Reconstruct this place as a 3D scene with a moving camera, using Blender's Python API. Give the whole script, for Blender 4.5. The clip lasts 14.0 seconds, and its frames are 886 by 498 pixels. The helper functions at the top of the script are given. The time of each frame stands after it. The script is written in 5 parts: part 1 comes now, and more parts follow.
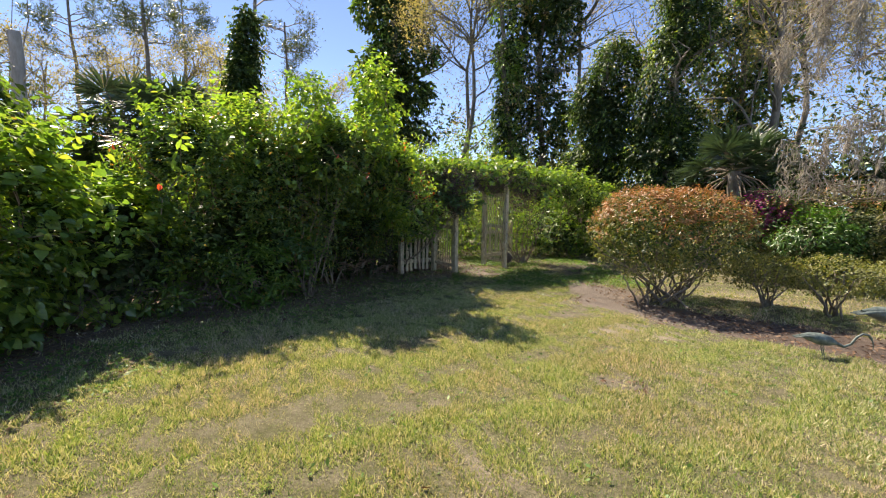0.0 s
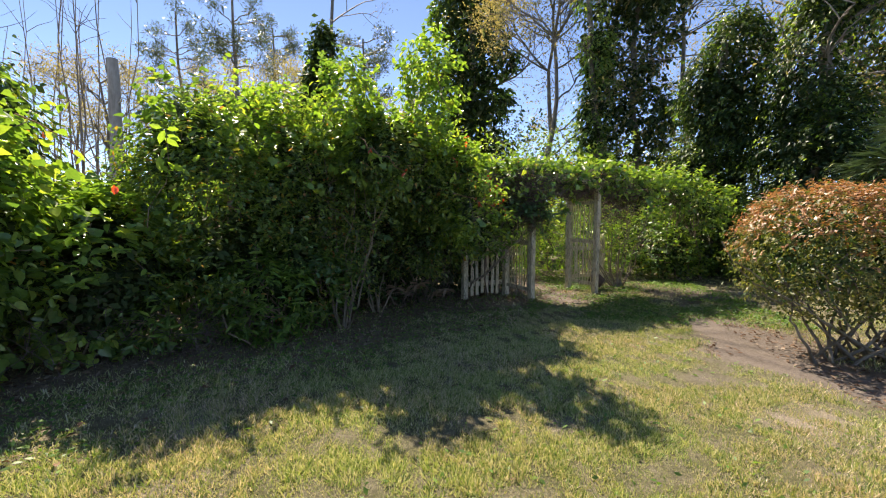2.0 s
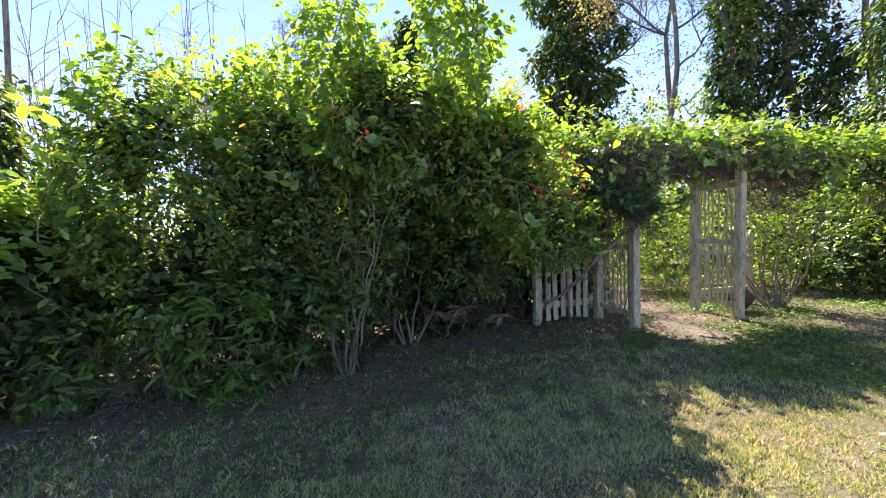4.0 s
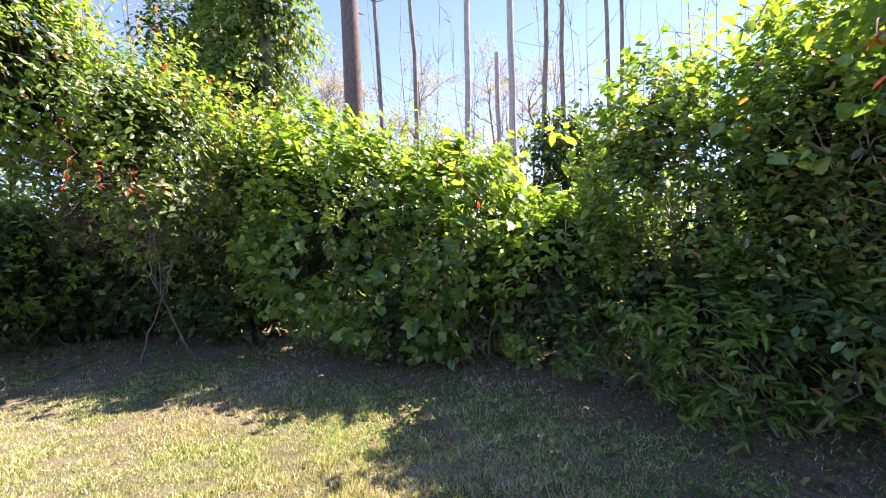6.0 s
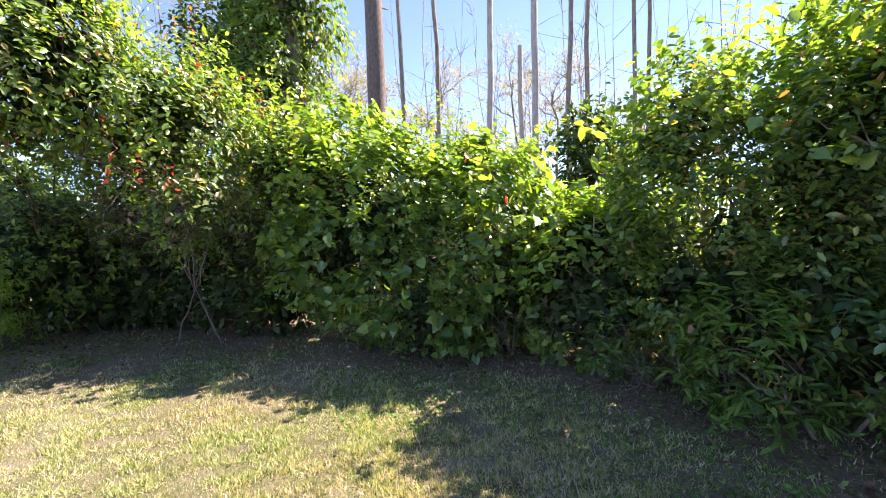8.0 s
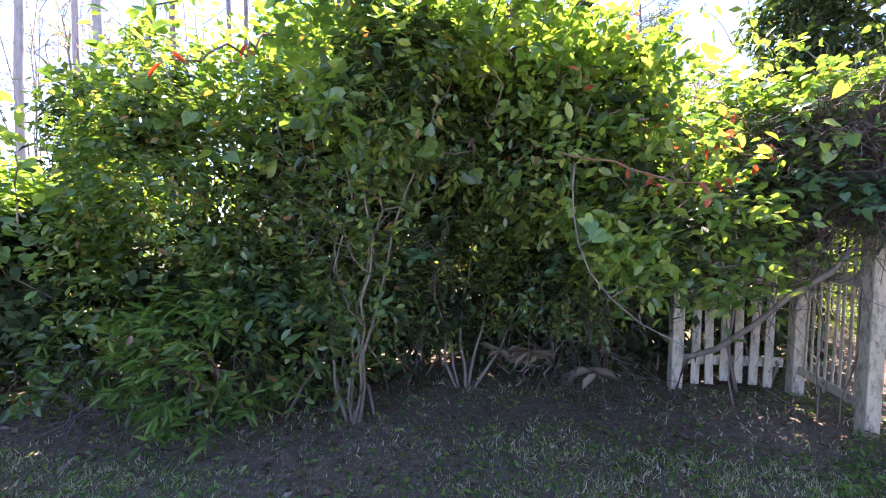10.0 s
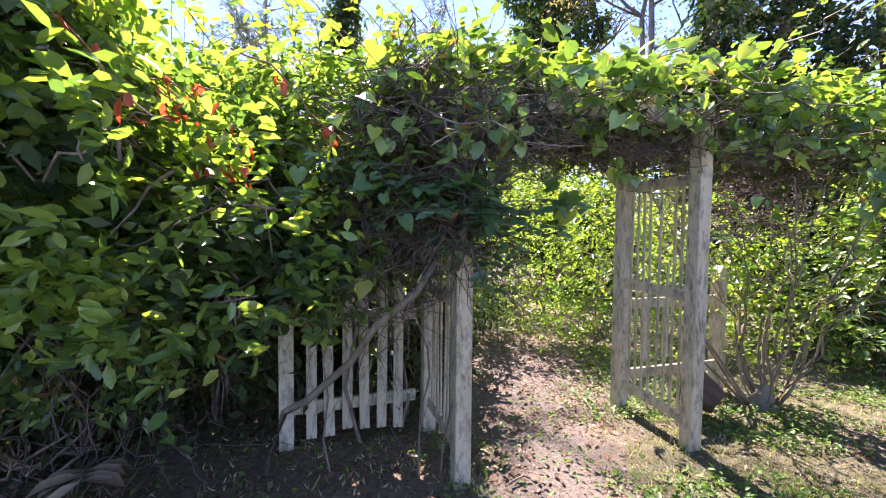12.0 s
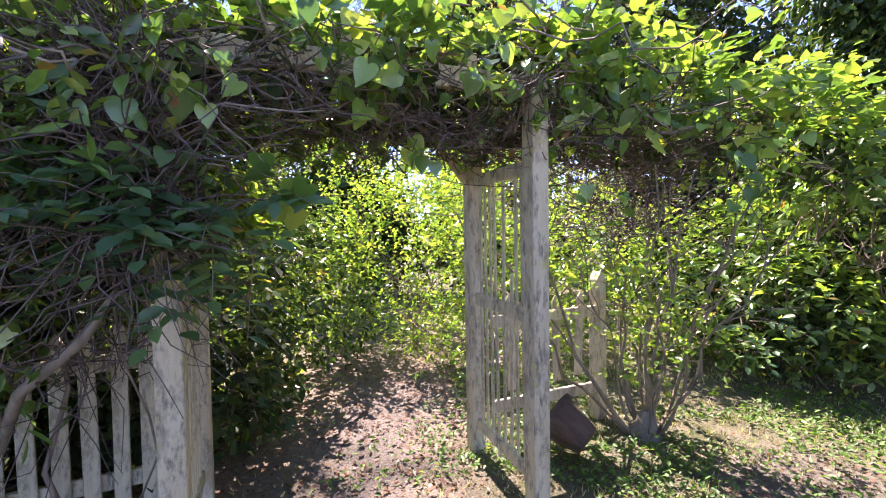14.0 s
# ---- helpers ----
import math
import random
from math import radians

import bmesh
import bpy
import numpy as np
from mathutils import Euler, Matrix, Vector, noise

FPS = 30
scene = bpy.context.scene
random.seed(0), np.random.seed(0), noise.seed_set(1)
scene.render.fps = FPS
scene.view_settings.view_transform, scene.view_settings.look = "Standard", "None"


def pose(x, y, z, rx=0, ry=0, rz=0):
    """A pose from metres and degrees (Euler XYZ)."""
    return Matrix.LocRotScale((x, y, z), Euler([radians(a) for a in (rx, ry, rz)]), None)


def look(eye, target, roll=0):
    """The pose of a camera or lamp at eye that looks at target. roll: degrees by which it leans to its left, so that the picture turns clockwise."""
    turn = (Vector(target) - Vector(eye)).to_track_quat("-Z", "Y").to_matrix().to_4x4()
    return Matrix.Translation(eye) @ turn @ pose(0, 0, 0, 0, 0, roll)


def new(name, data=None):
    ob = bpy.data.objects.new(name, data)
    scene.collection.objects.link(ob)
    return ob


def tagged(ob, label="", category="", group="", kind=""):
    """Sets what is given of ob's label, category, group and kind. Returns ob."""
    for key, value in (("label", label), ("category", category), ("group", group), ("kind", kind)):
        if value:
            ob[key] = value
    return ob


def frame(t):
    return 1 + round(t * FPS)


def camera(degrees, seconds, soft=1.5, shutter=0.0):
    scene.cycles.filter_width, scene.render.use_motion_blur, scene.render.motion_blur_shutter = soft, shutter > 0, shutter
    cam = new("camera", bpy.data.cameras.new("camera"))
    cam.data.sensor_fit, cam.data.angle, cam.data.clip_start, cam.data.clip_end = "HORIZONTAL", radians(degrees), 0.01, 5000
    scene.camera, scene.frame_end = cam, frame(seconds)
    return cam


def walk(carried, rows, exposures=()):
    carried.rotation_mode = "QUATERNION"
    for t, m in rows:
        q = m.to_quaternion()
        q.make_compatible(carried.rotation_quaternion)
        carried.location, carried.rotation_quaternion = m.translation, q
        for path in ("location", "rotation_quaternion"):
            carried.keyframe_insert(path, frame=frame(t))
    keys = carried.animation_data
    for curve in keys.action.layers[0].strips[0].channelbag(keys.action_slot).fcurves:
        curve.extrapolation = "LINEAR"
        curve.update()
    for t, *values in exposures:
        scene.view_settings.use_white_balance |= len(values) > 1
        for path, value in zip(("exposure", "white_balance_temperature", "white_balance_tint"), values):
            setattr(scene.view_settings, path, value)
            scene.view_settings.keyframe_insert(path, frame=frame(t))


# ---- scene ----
cam = camera(92.0, 14.0, 1.1)
METRES, EYE, TILT, LEAN, TURN = 8.3, 1.3, 1.0, 0.0, 0.0
ROWS = [
    (0.0, 0.0, 0.0, 0.0, 0.08, -6.32, -0.71),
    (0.5, 0.0021, 0.0421, 0.0018, 0.62, -5.72, -0.61),
    (1.0, 0.0062, 0.0856, -0.0034, 5.69, -4.86, -0.5),
    (1.5, 0.0111, 0.1284, -0.0047, 10.11, -4.48, -0.44),
    (2.0, 0.0153, 0.1822, -0.0085, 10.82, -4.5, -0.07),
    (4.5, 0.0462, 0.4452, -0.0162, 37.65, -3.45, 2.42),
    (5.0, 0.0419, 0.4777, -0.013, 57.3, -2.98, 1.56),
    (5.5, 0.0445, 0.4851, -0.0116, 79.04, -2.47, 2.59),
    (6.0, 0.0461, 0.4741, -0.01, 94.13, -2.09, 2.83),
    (6.5, 0.0489, 0.4626, -0.0095, 104.46, -1.76, 2.63),
    (7.0, 0.049, 0.4599, -0.0097, 107.23, -1.95, 2.15),
    (9.5, 0.0497, 0.5402, -0.0108, 60.86, -4.2, 0.94),
    (10.0, 0.0553, 0.5884, -0.0143, 48.91, -3.89, 0.22),
    (10.5, 0.0649, 0.642, -0.0132, 39.37, -3.67, 1.36),
    (11.0, 0.0881, 0.694, -0.0136, 36.05, -3.51, -0.1),
    (11.5, 0.1074, 0.7415, -0.0142, 30.44, -3.31, -0.26),
    (12.0, 0.1254, 0.7882, -0.0124, 24.26, -3.37, -0.15),
    (12.5, 0.1511, 0.8228, -0.015, 22.68, -3.32, 0.01),
    (13.0, 0.1772, 0.8526, -0.0136, 22.55, -3.41, 0.48),
    (13.5, 0.1885, 0.8835, -0.0165, 20.1, -3.06, 1.53),
    (14.0, 0.1895, 0.9, -0.014, 17.85, -2.66, 1.33),
]
walk(cam, [(t, pose(0, 0, EYE, TILT, LEAN, TURN) @ pose(METRES * x, METRES * y, METRES * z, 90 + pitch, roll, yaw)) for t, x, y, z, yaw, pitch, roll in ROWS],
     [(0.0, 1.3, 7700, 15), (2.2, 1.35, 7600, 15), (4.3, 2.25, 6800, 27), (5.1, 2.45, 6700, 29), (5.6, 2.25, 6850, 30), (6.2, 2.25, 7400, 26), (7.2, 2.0, 7700, 18), (9.3, 2.8, 6600, 35), (10.2, 2.95, 6700, 36), (11.2, 2.8, 6700, 36), (12.2, 2.45, 6700, 31), (13.5, 2.65, 6600, 37), (14.0, 2.5, 6700, 34)])

# ---- light ----
SUN_AZ, SUN_EL = 36.0, 49.0
world = bpy.data.worlds.new("world")
scene.world = world
world.use_nodes = True
wn = world.node_tree
sky = wn.nodes.new("ShaderNodeTexSky")
sky.sky_type, sky.sun_disc = "NISHITA", False
sky.sun_elevation, sky.sun_rotation = radians(SUN_EL), radians(-SUN_AZ)
sky.altitude, sky.air_density, sky.dust_density, sky.ozone_density = 2500, 0.6, 0.0, 3.5
wn.links.new(sky.outputs[0], wn.nodes["Background"].inputs[0])
wn.nodes["Background"].inputs[1].default_value = 0.14
lamp = bpy.data.lights.new("sun", "SUN")
lamp.energy, lamp.angle, lamp.color = 4.2, radians(0.5), (1.0, 0.95, 0.87)
sun = new("sun", lamp)
to_sun = Vector((-math.sin(radians(SUN_AZ)) * math.cos(radians(SUN_EL)), math.cos(radians(SUN_AZ)) * math.cos(radians(SUN_EL)), math.sin(radians(SUN_EL))))
sun.matrix_world = look(to_sun * 40, (0, 0, 0))


# ---- materials ----
def nodes(name):
    mat = bpy.data.materials.new(name)
    mat.use_nodes = True
    nt = mat.node_tree
    return mat, nt, nt.nodes["Principled BSDF"]


def ramp(nt, source, stops):
    node = nt.nodes.new("ShaderNodeValToRGB")
    el = node.color_ramp.elements
    while len(el) < len(stops):
        el.new(0.5)
    for e, (p, c) in zip(el, stops):
        e.position, e.color = p, (*c, 1)
    nt.links.new(source, node.inputs[0])
    return node.outputs[0]


def noise_tex(nt, scale, detail=4.0, rough=0.6, coords="Object", stretch=None):
    tc = nt.nodes.new("ShaderNodeTexCoord")
    tex = nt.nodes.new("ShaderNodeTexNoise")
    tex.inputs["Scale"].default_value, tex.inputs["Detail"].default_value, tex.inputs["Roughness"].default_value = scale, detail, rough
    if stretch:
        mp = nt.nodes.new("ShaderNodeMapping")
        mp.inputs["Scale"].default_value = stretch
        nt.links.new(tc.outputs[coords], mp.inputs[0])
        nt.links.new(mp.outputs[0], tex.inputs["Vector"])
    else:
        nt.links.new(tc.outputs[coords], tex.inputs["Vector"])
    return tex.outputs["Fac"]


def mixc(nt, fac, a, b, blend="MIX"):
    m = nt.nodes.new("ShaderNodeMix")
    m.data_type, m.blend_type = "RGBA", blend
    for sock, v in ((m.inputs[0], fac), (m.inputs[6], a), (m.inputs[7], b)):
        if isinstance(v, (int, float)):
            sock.default_value = v
        elif isinstance(v, tuple):
            sock.default_value = (*v, 1)
        else:
            nt.links.new(v, sock)
    return m.outputs[2]


def bump(nt, bsdf, height, strength=0.3, distance=0.01):
    b = nt.nodes.new("ShaderNodeBump")
    b.inputs["Strength"].default_value, b.inputs["Distance"].default_value = strength, distance
    nt.links.new(height, b.inputs["Height"])
    nt.links.new(b.outputs[0], bsdf.inputs["Normal"])


def leaf_material(name, stops, *, glow=(1.85, 1.85, 0.65), share=0.43, rough=0.36, patch=None, gloss=0.8, single=False):
    """Thin leaf: glossy skin over a sheet that lets part of the light through."""
    mat, nt, bsdf = nodes(name)
    geo = nt.nodes.new("ShaderNodeNewGeometry")
    info = nt.nodes.new("ShaderNodeObjectInfo")
    col = ramp(nt, info.outputs["Random"] if single else geo.outputs["Random Per Island"], stops)
    if patch:
        big = ramp(nt, noise_tex(nt, 0.9, 3), ((0.42, (0, 0, 0)), (0.62, (1, 1, 1))))
        col = mixc(nt, big, col, mixc(nt, 1.0, col, patch, "MULTIPLY"))
    vein = ramp(nt, noise_tex(nt, 38, 2), ((0.3, (0.82, 0.82, 0.82)), (0.7, (1.12, 1.12, 1.1))))
    col = mixc(nt, 1.0, col, vein, "MULTIPLY")
    nt.links.new(col, bsdf.inputs["Base Color"])
    bsdf.inputs["Roughness"].default_value = rough
    bsdf.inputs["Specular IOR Level"].default_value = gloss
    tr = nt.nodes.new("ShaderNodeBsdfTranslucent")
    nt.links.new(mixc(nt, 1.0, col, glow, "MULTIPLY"), tr.inputs[0])
    mx = nt.nodes.new("ShaderNodeMixShader")
    mx.inputs[0].default_value = share
    nt.links.new(bsdf.outputs[0], mx.inputs[1])
    nt.links.new(tr.outputs[0], mx.inputs[2])
    nt.links.new(mx.outputs[0], nt.nodes["Material Output"].inputs[0])
    return mat


def bark_material(name, dark, light, scale=9.0, lichen=None):
    mat, nt, bsdf = nodes(name)
    grain = noise_tex(nt, scale, 6, 0.65, stretch=(1, 1, 0.25))
    col = ramp(nt, grain, ((0.3, dark), (0.7, light)))
    if lichen:
        spots = ramp(nt, noise_tex(nt, scale * 0.6, 3), ((0.52, (0, 0, 0)), (0.62, (1, 1, 1))))
        col = mixc(nt, spots, col, lichen)
    nt.links.new(col, bsdf.inputs["Base Color"])
    bsdf.inputs["Roughness"].default_value = 0.85
    bump(nt, bsdf, grain, 0.6, 0.02)
    return mat


M_HEDGE = leaf_material("hedge_leaf", ((0.0, (0.062, 0.115, 0.048)), (0.35, (0.10, 0.182, 0.056)), (0.75, (0.165, 0.265, 0.068)), (0.94, (0.280, 0.330, 0.078)), (0.985, (0.353, 0.170, 0.072))))
M_VINE = leaf_material("vine_leaf", ((0.0, (0.075, 0.155, 0.05)), (0.5, (0.145, 0.255, 0.062)), (0.85, (0.225, 0.335, 0.074)), (1.0, (0.312, 0.380, 0.094))))
M_HEART = leaf_material("heart_leaf", ((0.0, (0.06, 0.14, 0.04)), (0.45, (0.12, 0.24, 0.05)), (0.8, (0.22, 0.34, 0.06)), (1.0, (0.38, 0.44, 0.08))), share=0.38, rough=0.3, single=True)
M_YOUNG = leaf_material("young_leaf", ((0.0, (0.15, 0.280, 0.055)), (0.6, (0.24, 0.370, 0.075)), (1.0, (0.37, 0.420, 0.10))), share=0.45)
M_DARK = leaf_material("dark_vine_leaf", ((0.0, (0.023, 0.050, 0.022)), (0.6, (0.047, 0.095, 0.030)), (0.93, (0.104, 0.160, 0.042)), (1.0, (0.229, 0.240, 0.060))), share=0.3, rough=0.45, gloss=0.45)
# Leaves for crown interiors; the shade between leaves is put into their dark colour.
M_INNER_SHADE = leaf_material("inner_shade_leaf", ((0.0, (0.03, 0.048, 0.022)), (0.7, (0.06, 0.105, 0.04)), (1.0, (0.095, 0.115, 0.05))), share=0.22, rough=0.6, gloss=0.2)
M_RED = leaf_material("red_leaf", ((0.0, (0.42, 0.06, 0.03)), (0.6, (0.55, 0.12, 0.05)), (1.0, (0.62, 0.28, 0.08))), glow=(1.5, 0.9, 0.6), share=0.45)
M_COPPER = leaf_material("copper_leaf", ((0.0, (0.26, 0.17, 0.07)), (0.4, (0.40, 0.21, 0.10)), (0.8, (0.54, 0.28, 0.14)), (1.0, (0.38, 0.32, 0.14))), glow=(1.3, 1.0, 0.6), share=0.3, rough=0.5)
M_BOX = leaf_material("box_leaf", ((0.0, (0.09, 0.12, 0.05)), (0.5, (0.17, 0.19, 0.07)), (1.0, (0.34, 0.32, 0.15))), share=0.3, rough=0.5, gloss=0.4)
M_FRESH = leaf_material("fresh_leaf", ((0.0, (0.04, 0.11, 0.028)), (1.0, (0.10, 0.22, 0.05))), share=0.35)
M_PINK = leaf_material("pink_petal", ((0.0, (0.60, 0.05, 0.30)), (1.0, (0.75, 0.15, 0.50))), glow=(1.2, 0.9, 1.1))
M_TAN = leaf_material("spring_leaf", ((0.0, (0.30, 0.26, 0.12)), (0.6, (0.42, 0.37, 0.16)), (1.0, (0.36, 0.34, 0.12))), glow=(1.3, 1.2, 0.7), share=0.45, rough=0.6)
M_PINE = leaf_material("pine_needle", ((0.0, (0.06, 0.09, 0.05)), (1.0, (0.12, 0.15, 0.08))), share=0.2)
M_PALM = leaf_material("palm_leaf", ((0.0, (0.04, 0.075, 0.035)), (1.0, (0.11, 0.17, 0.075))), glow=(1.1, 1.2, 0.8), share=0.15, rough=0.38)
M_MOSS = leaf_material("spanish_moss", ((0.0, (0.26, 0.245, 0.21)), (1.0, (0.46, 0.43, 0.38))), glow=(1.1, 1.05, 0.95), share=0.35, rough=0.9, gloss=0.1)
M_LITTER = leaf_material("dead_leaf", ((0.0, (0.10, 0.06, 0.04)), (0.5, (0.22, 0.13, 0.08)), (0.85, (0.29, 0.20, 0.135)), (1.0, (0.42, 0.36, 0.29))), glow=(1.1, 0.8, 0.5), share=0.12, rough=0.85, gloss=0.2)
M_GRASS = leaf_material("grass_blade", ((0.0, (0.08, 0.15, 0.045)), (0.22, (0.24, 0.36, 0.095)), (0.45, (0.41, 0.48, 0.17)), (0.7, (0.60, 0.57, 0.34)), (1.0, (0.78, 0.72, 0.54))), patch=(1.1, 0.94, 1.2), glow=(1.3, 1.3, 0.6), share=0.3, rough=0.6)
M_WEED = leaf_material("weed_leaf", ((0.0, (0.06, 0.13, 0.03)), (0.6, (0.12, 0.24, 0.05)), (1.0, (0.2, 0.32, 0.08))), share=0.35, rough=0.5, gloss=0.4)
M_SPRAY = leaf_material("spray_leaflet", ((0.0, (0.05, 0.12, 0.06)), (0.6, (0.09, 0.19, 0.085)), (1.0, (0.15, 0.27, 0.10))), share=0.35, rough=0.35, single=True)
M_BARK = bark_material("grey_bark", (0.10, 0.08, 0.06), (0.32, 0.28, 0.23))
M_PALEBARK = bark_material("pale_bark", (0.26, 0.235, 0.21), (0.48, 0.445, 0.41))
M_STEM = bark_material("tan_stem", (0.13, 0.10, 0.07), (0.32, 0.26, 0.19), 18)
M_DRYVINE = bark_material("dry_vine", (0.12, 0.08, 0.06), (0.36, 0.27, 0.21), 25)
M_RUNNER = bark_material("dead_runner", (0.06, 0.045, 0.04), (0.21, 0.155, 0.135), 25)
M_RUSSET = bark_material("russet_twig", (0.16, 0.08, 0.05), (0.40, 0.20, 0.12), 25)
M_FROND = leaf_material("dead_frond", ((0.0, (0.20, 0.14, 0.09)), (1.0, (0.38, 0.28, 0.18))), glow=(1.1, 0.9, 0.6), share=0.15, rough=0.7)


def paint_material():
    """Old cream paint on wood with grey bare wood, black mildew and yellow lichen."""
    mat, nt, bsdf = nodes("weathered_paint")
    grain = noise_tex(nt, 26, 6, 0.7, stretch=(1, 1, 0.12))
    flake = ramp(nt, noise_tex(nt, 14, 6, 0.7, stretch=(1, 1, 0.5)), ((0.5, (0, 0, 0)), (0.6, (1, 1, 1))))
    col = mixc(nt, flake, ramp(nt, grain, ((0.3, (0.50, 0.42, 0.27)), (0.7, (0.68, 0.60, 0.43)))), ramp(nt, grain, ((0.3, (0.24, 0.20, 0.14)), (0.7, (0.50, 0.43, 0.33)))))
    mildew = ramp(nt, noise_tex(nt, 30, 6, 0.75, stretch=(1, 1, 0.3)), ((0.51, (0, 0, 0)), (0.64, (0.85, 0.85, 0.85))))
    col = mixc(nt, mildew, col, (0.14, 0.12, 0.09))
    lichen = ramp(nt, noise_tex(nt, 7, 5, 0.7), ((0.56, (0, 0, 0)), (0.68, (0.8, 0.8, 0.8))))
    col = mixc(nt, lichen, col, (0.50, 0.44, 0.16))
    nt.links.new(col, bsdf.inputs["Base Color"])
    bsdf.inputs["Roughness"].default_value = 0.75
    bump(nt, bsdf, grain, 0.5, 0.004)
    return mat


def ground_material():
    """Lawn soil: turf thatch and dry straw, both darkened for the shade between blades, bare sandy soil, leaf mould
    under the hedge, pale mulch and sand.
    """
    mat, nt, bsdf = nodes("lawn_soil")
    fine = noise_tex(nt, 60, 6, 0.7)
    mid = noise_tex(nt, 4.5, 6, 0.7)
    broad = noise_tex(nt, 0.7, 4, 0.6)
    # Thatch and straw kept dark so the gaps between blades read as shade.
    green = ramp(nt, fine, ((0.3, (0.045, 0.048, 0.022)), (0.7, (0.16, 0.155, 0.07))))
    straw = ramp(nt, fine, ((0.3, (0.075, 0.065, 0.042)), (0.7, (0.26, 0.235, 0.15))))
    col = mixc(nt, ramp(nt, mid, ((0.36, (0, 0, 0)), (0.58, (1, 1, 1)))), green, straw)
    col = mixc(nt, ramp(nt, broad, ((0.54, (0, 0, 0)), (0.66, (0.75, 0.75, 0.75)))), col, ramp(nt, fine, ((0.3, (0.17, 0.135, 0.105)), (0.7, (0.44, 0.37, 0.30)))))
    cover = nt.nodes.new("ShaderNodeVertexColor")
    cover.layer_name = "cover"
    sep = nt.nodes.new("ShaderNodeSeparateColor")
    nt.links.new(cover.outputs[0], sep.inputs[0])
    mould = ramp(nt, noise_tex(nt, 30, 6, 0.75), ((0.3, (0.10, 0.075, 0.05)), (0.55, (0.24, 0.185, 0.13)), (0.75, (0.42, 0.34, 0.25))))
    sand = ramp(nt, noise_tex(nt, 40, 6, 0.7), ((0.3, (0.11, 0.09, 0.075)), (0.7, (0.26, 0.22, 0.185))))
    col = mixc(nt, sep.outputs[0], col, mould)
    col = mixc(nt, sep.outputs[1], col, sand)
    mulch = ramp(nt, noise_tex(nt, 28, 6, 0.8), ((0.3, (0.05, 0.036, 0.03)), (0.6, (0.14, 0.11, 0.09)), (0.8, (0.28, 0.235, 0.2))))
    col = mixc(nt, sep.outputs[2], col, mulch)
    nt.links.new(col, bsdf.inputs["Base Color"])
    bsdf.inputs["Roughness"].default_value = 0.95
    bsdf.inputs["Specular IOR Level"].default_value = 0.2
    bump(nt, bsdf, noise_tex(nt, 45, 6, 0.75), 0.7, 0.03)
    return mat


M_PAINT = paint_material()
M_GROUND = ground_material()


# ---- builders ----
def mesh_from(name, verts, face_sizes, loops, mat, smooth=False):
    """One mesh from numpy arrays."""
    me = bpy.data.meshes.new(name)
    me.vertices.add(len(verts))
    me.vertices.foreach_set("co", np.ascontiguousarray(verts, np.float32).ravel())
    me.loops.add(len(loops))
    me.loops.foreach_set("vertex_index", np.ascontiguousarray(loops, np.int32))
    me.polygons.add(len(face_sizes))
    starts = np.concatenate(([0], np.cumsum(face_sizes)[:-1])).astype(np.int32)
    me.polygons.foreach_set("loop_start", starts)
    if smooth:
        me.polygons.foreach_set("use_smooth", np.ones(len(face_sizes), bool))
    me.materials.append(mat)
    me.update(calc_edges=True)
    return me


def child(name, me, parent, label="", kind=""):
    ob = new(name, me)
    if parent is not None:
        ob.parent = parent
        ob.matrix_parent_inverse = parent.matrix_world.inverted()
    return tagged(ob, label=label, kind=kind)


def thing(name, label, category, at=(0, 0, 0), group="", kind=""):
    ob = new(name)
    ob.empty_display_size = 0.1
    ob.matrix_world = Matrix.Translation(at)
    return tagged(ob, label, category, group, kind)


def part(name, bm, mat, parent, label=""):
    me = bpy.data.meshes.new(name)
    bm.to_mesh(me)
    bm.free()
    me.materials.append(mat)
    return child(name, me, parent, label)


OVAL = (np.array([(0, 0, 0), (0.3, 0.22, 0.05), (0.7, 0.2, 0.04), (1, 0, -0.1), (0.7, -0.2, 0.04), (0.3, -0.22, 0.05)]), ((0, 3, 2, 1), (0, 5, 4, 3)))
LANCE = (np.array([(0, 0, 0), (0.35, 0.12, 0.03), (0.7, 0.1, 0.0), (1, 0, -0.12), (0.7, -0.1, 0.0), (0.35, -0.12, 0.03)]), ((0, 3, 2, 1), (0, 5, 4, 3)))
HEART = (np.array([(0.06, 0, 0), (-0.08, 0.2, 0.03), (0.08, 0.42, 0.07), (0.42, 0.4, 0.06), (0.75, 0.17, 0.0), (1, 0, -0.1), (0.75, -0.17, 0.0), (0.42, -0.4, 0.06), (0.08, -0.42, 0.07), (-0.08, -0.2, 0.03)]), ((0, 5, 4, 3, 2, 1), (0, 9, 8, 7, 6, 5)))
LOBED = (np.array([(0, 0, 0), (0.1, 0.3, 0.03), (0.32, 0.52, 0.04), (0.45, 0.26, 0.05), (0.72, 0.3, 0.0), (1, 0, -0.1), (0.72, -0.3, 0.0), (0.45, -0.26, 0.05), (0.32, -0.52, 0.04), (0.1, -0.3, 0.03)]), ((0, 5, 4, 3, 2, 1), (0, 9, 8, 7, 6, 5)))
SIMPLE = (np.array([(0, 0, 0), (0.5, 0.24, 0.04), (1, 0, -0.08), (0.5, -0.24, 0.04)]), ((0, 3, 2, 1),))
BLADE = (np.array([(0, 0.095, 0), (1, 0, 0.0), (0, -0.095, 0)]), ((0, 2, 1),))


def unit(v):
    return v / np.maximum(np.linalg.norm(v, axis=-1, keepdims=True), 1e-9)


